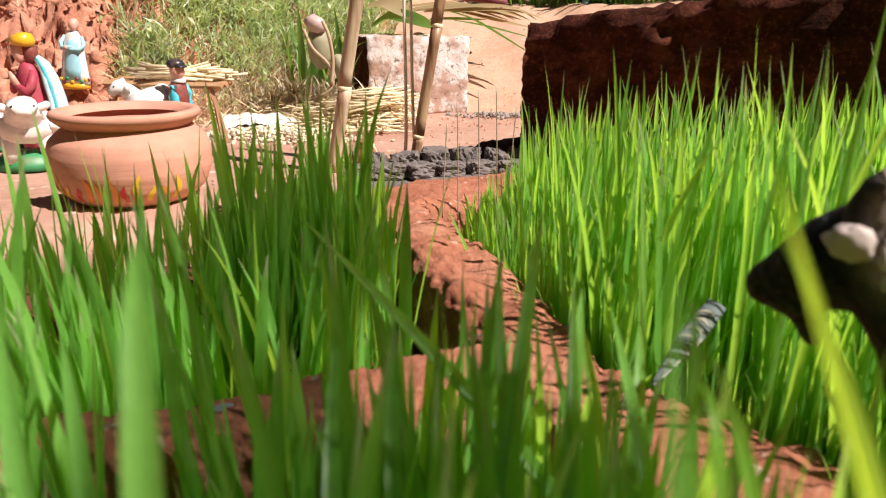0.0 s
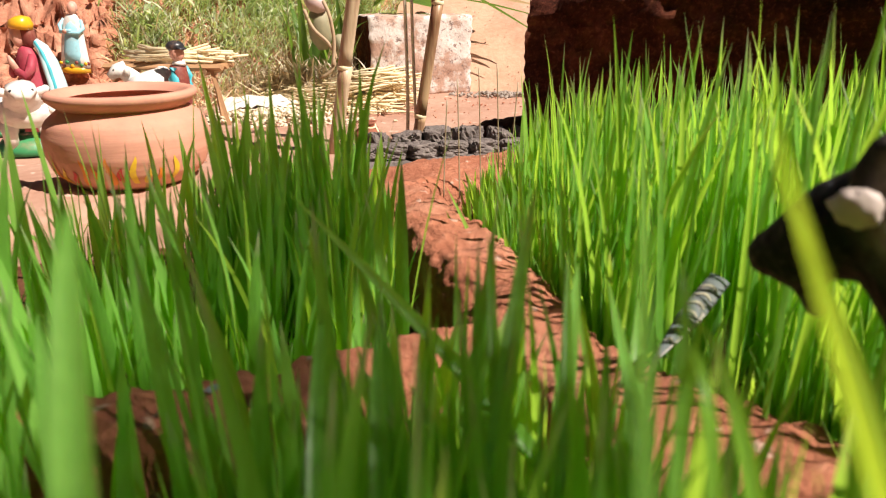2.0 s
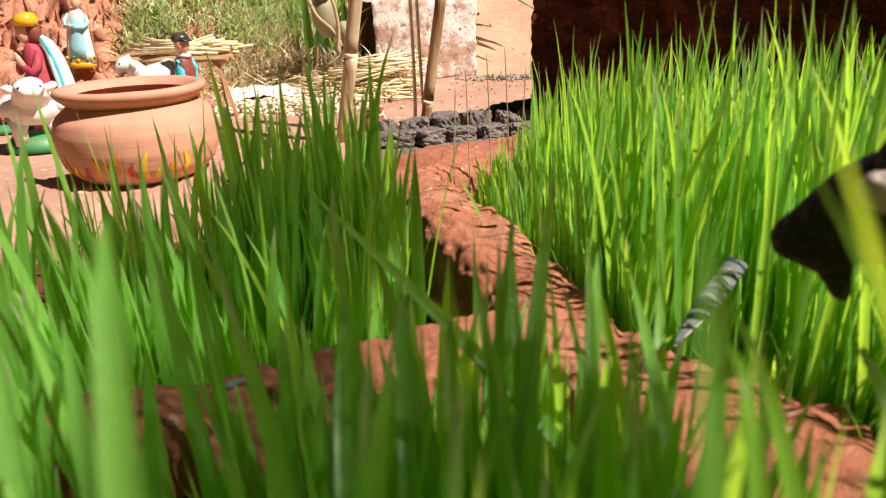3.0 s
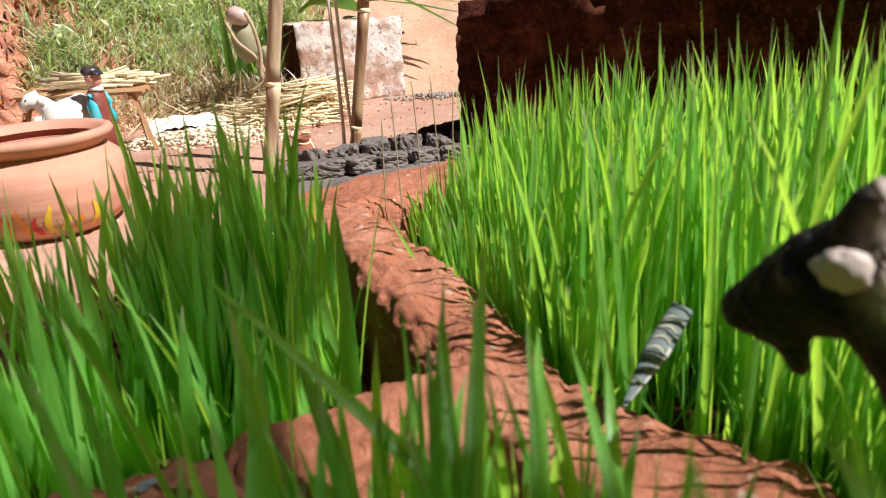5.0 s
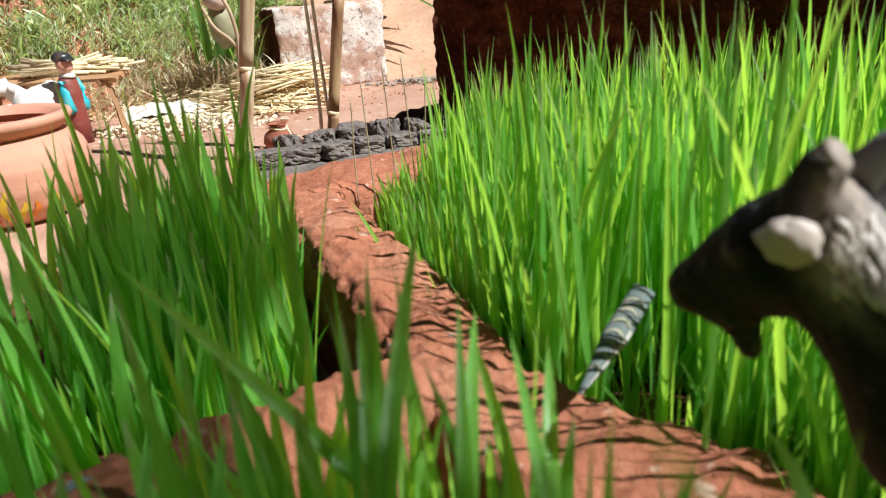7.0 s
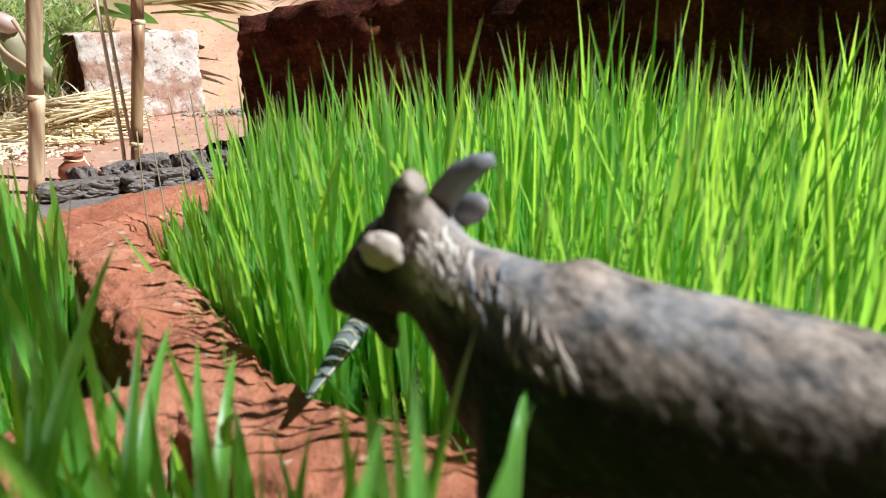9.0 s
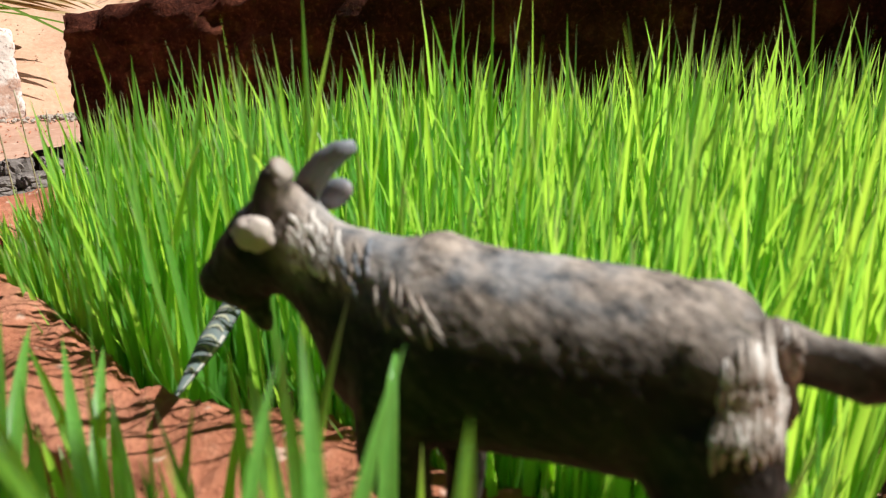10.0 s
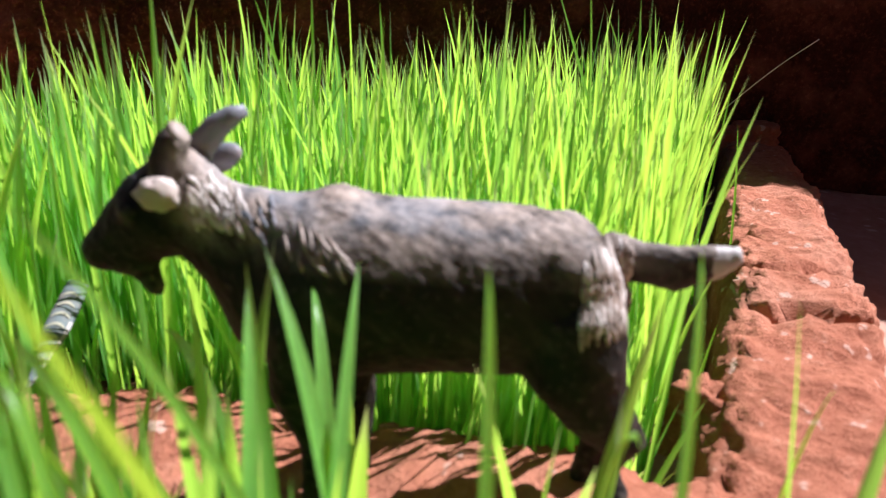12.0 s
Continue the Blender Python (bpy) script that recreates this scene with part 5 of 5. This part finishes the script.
def sheep_figure(m, scale, label, base=False):
    bm = bmesh.new()
    tube(bm, [(-.045, 0, .050), (-.035, 0, .052), (0, 0, .054), (.030, 0, .056), (.042, 0, .060)], [.010, .024, .028, .026, .014], 18, 0)
    tube(bm, [(.030, 0, .066), (.044, 0, .082), (.054, 0, .090)], [.017, .014, .011], 14, 0)
    tube(bm, [(.046, 0, .094), (.060, 0, .090), (.074, 0, .080)], [.012, .0115, .006], 14, 0)
    for s in (-1, 1):
        ball(bm, (.048, .015 * s, .088), (.006, .005, .009), 0, turn=(-35 * s, 0, 0))
        ball(bm, (.066, .008 * s, .091), (.002, .0018, .0025), 1, 8)
        for x in (.026, -.030):
            tube(bm, [(x, .014 * s, .045), (x, .015 * s, .022), (x, .015 * s, 0)], [.010, .007, .006], 10, 0)
    for k in range(110):
        a, u = k * 2.4, (k * 0.618) % 1
        ball(bm, (-.040 + .075 * u, .024 * math.cos(a), .054 + .022 * math.sin(a)), (.0080, .0070, .0080), 0, 8)
    if base:
        tube(bm, [(-.006, 0, -.012), (-.006, 0, -.002), (-.006, 0, .010), (-.006, 0, .016)], [(.030, .048), (.029, .046), (.024, .038), (.012, .02)], 18, 2, up=(1, 0, 0))
    folds(bm, 0.0018, 0.007)
    ob = part("sheep_figure", bm, (CREAM, BLACK, GREEN))
    ob.matrix_world = m @ Matrix.Scale(scale, 4)
    tagged(ob, label, "sheep figure", "sheep figures")


kneeling_figure()
standing_figure()
shepherd_figure()
sheep_figure(pose(-0.625, 1.385, 0.013, 0, 0, -52) @ Matrix.Diagonal((0.95, 1.65, 0.95, 1)), 1.20, "white painted sheep figure on a green base", True)
sheep_figure(pose(-0.545, 1.715, 0.0, 0, 0, 220), 1.3, "white painted sheep figure behind the clay pot")
sheep_figure(pose(-0.522, 1.668, 0.0, 0, 0, 80), 1.48, "white painted sheep figure seen from its rump")


def lying_figure():
    bm = bmesh.new()
    tube(bm, [(-.05, 0, .006), (0, 0, .008), (.05, 0, .006)], [(.03, .008), (.045, .012), (.03, .008)], 16, 1)
    tube(bm, [(-.05, 0, .03), (-.02, 0, .045), (.02, 0, .042), (.05, 0, .03)], [.012, .026, .024, .012], 16, 0)
    ball(bm, (-.02, -.03, .04), (.03, .012, .008), 2)
    ob = part("lying_figure", bm, (RED, GREEN, CREAM))
    ob.matrix_world = pose(-0.80, 1.53, 0.0, 0, 0, 10)
    tagged(ob, "lying red and white figure on a green base", "figurine")


lying_figure()


def white_cup():
    bm = bmesh.new()
    turned(bm, [(.008, 0), (.011, .004), (.012, .016), (.014, .026), (.0125, .026), (.010, .014)], 20)
    ob = part("white_cup", bm, CREAM)
    ob.matrix_world = pose(-0.70, 1.68, 0.05)
    ob.location.z = max(0.0, bank_height(-0.70, 1.68)) + 0.0
    tagged(ob, "tiny white cup beside the figures", "cup")


white_cup()


# ---------------------------------------------------------------- dry fronds, leaves and the pale pod plant
def frond(points, width, material, label, name="dry_leaf", cat="leaf"):
    p = spline(points, 0.02)
    bm = bmesh.new()
    rows = []
    for i, c in enumerate(p):
        d = (p[min(i + 1, len(p) - 1)] - p[max(i - 1, 0)]).normalized()
        s = d.cross(Vector((0.15, -0.5, 0.85))).normalized()
        u = i / (len(p) - 1)
        w = width * (math.sin(math.pi * min(1, 0.12 + 0.88 * u)) ** 0.7) * 0.5 + 0.001
        n = s.cross(d)
        rows.append([bm.verts.new(c + s * (w * k) + n * (-0.25 * w * (1 - k * k))) for k in (-1, -0.5, 0, 0.5, 1)])
    for a, b in zip(rows, rows[1:]):
        for k in range(4):
            bm.faces.new((a[k], a[k + 1], b[k + 1], b[k]))
    ob = part(name, bm, material)
    tagged(ob, label, cat, "leaves on the sandy slope")


DRY_LEAF = leaf("dry_leaf", (0.26, 0.19, 0.10), (0.50, 0.40, 0.22), (0.42, 0.34, 0.14), 0.35, 0.6)
frond([(-0.20, 2.42, 0.24), (-0.13, 2.38, 0.275), (-0.05, 2.34, 0.262), (0.02, 2.31, 0.235)], 0.075, BROAD, "large green leaf on top of the limewashed block")
frond([(-0.22, 2.46, 0.30), (-0.15, 2.42, 0.31), (-0.08, 2.38, 0.28), (-0.02, 2.36, 0.25)], 0.07, DRY_LEAF, "curled pale dry leaf above the block")
frond([(-0.10, 2.52, 0.30), (0.04, 2.50, 0.31), (0.18, 2.48, 0.29), (0.27, 2.46, 0.27)], 0.020, DRY_LEAF, "split dry palm leaf lying on the sandy slope")
frond([(-0.04, 2.50, 0.285), (0.08, 2.47, 0.285), (0.2, 2.40, 0.26), (0.30, 2.36, 0.24)], 0.022, DRY_LEAF, "split dry palm leaf lying on the sandy slope")
frond([(0.05, 2.40, 0.285), (0.12, 2.34, 0.265), (0.20, 2.28, 0.225), (0.29, 2.22, 0.175)], 0.009, BROAD, "green-brown palm leaflet hanging over the slope")
frond([(0.06, 2.42, 0.26), (0.16, 2.36, 0.245), (0.29, 2.32, 0.215)], 0.008, BROAD, "green-brown palm leaflet hanging over the slope")
frond([(-0.02, 2.46, 0.262), (0.05, 2.44, 0.265), (0.16, 2.41, 0.262)], 0.016, BROAD, "dark green palm leaflet behind the block")


for k in range(7):
    rise = 0.006 * (k % 3)
    frond([(-0.13 + 0.03 * k, 2.50 - 0.012 * k, 0.283 + rise), (0.0 + 0.03 * k, 2.475 - 0.012 * k, 0.292 + rise), (0.10 + 0.03 * k, 2.45 - 0.01 * k, 0.282 + rise), (0.20 + 0.022 * k, 2.42 - 0.008 * k, 0.262)],
          0.014 + 0.003 * (k % 2), DRY_LEAF, "split dry palm leaf lying on the sandy slope")


def beam():
    bm = bmesh.new()
    tube(bm, [(0.0, 2.62, 0.335), (0.11, 2.57, 0.327), (0.215, 2.53, 0.312)], [(.012, .010), (.013, .011), (.012, .010)], 8)
    tagged(part("dark_stick", bm, painted("dark_red_wood", (0.16, 0.03, 0.025), 0.7)), "dark red stick lying on the palm leaves", "stick")


beam()


def pale_blue_post():
    bm = bmesh.new()
    tube(bm, [(0.505, 3.02, 0.1), (0.505, 3.02, 0.3), (0.508, 3.02, 0.5)], [.014, .014, .014], 14)
    tagged(part("blue_post", bm, painted("pale_blue", (0.35, 0.60, 0.70), 0.4)), "pale blue post behind the slope", "post")


pale_blue_post()


def pod_plant():
    thing = tagged(new("pod_plant"), "pale pods with curling stalks below the weeds", "plant")
    pale = painted("pod_pale", (0.30, 0.28, 0.17), 0.6)
    stalk = painted("pod_stalk", (0.44, 0.32, 0.20), 0.7)
    pink = painted("pod_pink", (0.55, 0.40, 0.36), 0.5)
    for name, pts, rad, mat in (
        ("pod", [(-.262, 2.05, .235), (-.262, 2.05, .205), (-.258, 2.05, .165), (-.255, 2.05, .135)], [.022, .031, .030, .012], pale),
        ("pod", [(-.215, 2.06, .17), (-.208, 2.05, .145), (-.212, 2.05, .115)], [.010, .020, .012], pale),
        ("bulb", [(-.290, 2.04, .255), (-.272, 2.03, .252), (-.250, 2.03, .243), (-.236, 2.03, .238)], [.008, .022, .020, .008], pink),
    ):
        bm = bmesh.new()
        tube(bm, pts, rad, 18)
        part(name, bm, mat, thing)
    for pts in ([(-.285, 2.00, .235), (-.262, 1.99, .19), (-.225, 1.99, .155), (-.208, 1.99, .12), (-.222, 1.98, .085), (-.25, 1.98, .07)],
                [(-.235, 2.00, .255), (-.218, 1.99, .22), (-.21, 1.99, .16), (-.214, 1.98, .10)]):
        bm = bmesh.new()
        p = spline(pts, 0.012)
        tube(bm, p, [.0045] * len(p), 10)
        part("stalk", bm, stalk, thing)
    rng = random.Random(5)
    for k in range(14):
        x, y = rng.uniform(-0.36, -0.20), rng.uniform(2.06, 2.2)
        verts, faces = [], []
        blade(verts, faces, rng, x, y, 0.02, rng.uniform(0.18, 0.32), 0.028, rng.uniform(0.05, 0.5), rng.uniform(0, 6.28), rng.uniform(0.3, 1.1), 9)
        raw("broad_blade", verts, faces, BROAD, thing)


pod_plant()


# ---------------------------------------------------------------- small things on the mud walls
def surface(name, x, y):
    """The height of a wall's top at x, y."""
    hit, place, *_ = bpy.data.objects[name].ray_cast((x, y, 1), (0, 0, -1))
    return place.z if hit else TOP


def paint_flake(x, y, s, k):
    bm = bmesh.new()
    c = bm.verts.new((0, 0, 0.001))
    ring = []
    for i in range(14):
        a = 2 * math.pi * i / 14
        r = s * (1 + 0.45 * noise.noise(Vector((math.cos(a) * 1.5, math.sin(a) * 1.5, k))))
        ring.append(bm.verts.new((r * math.cos(a), 0.6 * r * math.sin(a), 0)))
    for i in range(14):
        bm.faces.new((c, ring[i], ring[(i + 1) % 14]))
    ob = part("paint_fleck", bm, painted("fleck_blue_grey", (0.22, 0.25, 0.28), 0.8))
    ob.matrix_world = pose(x, y, surface("mud_wall_cross", x, y) + 0.0005, 0, 0, 25)
    tagged(ob, "blue-grey fleck of dried paint on the mud wall", "paint fleck", "paint flecks")


paint_flake(0.139, 0.510, 0.009, 1)
paint_flake(0.122, 0.487, 0.006, 2)


def mud_lump(x, y, z, s, k):
    bm = bmesh.new()
    clod(bm, (0, 0, 0), s, k)
    ob = part("mud_lump", bm, MUD)
    ob.matrix_world = pose(x, y, z, 0, 0, 30 * k)
    tagged(ob, "broken lump of red mud lying on the wall", "mud lump", "mud lumps")


mud_lump(0.573, 0.326, 0.072, (0.016, 0.013, 0.022), 3)
mud_lump(1.40, 0.655, 0.085, (0.035, 0.03, 0.022), 4)
mud_lump(1.34, 0.70, 0.07, (0.04, 0.03, 0.03), 5)
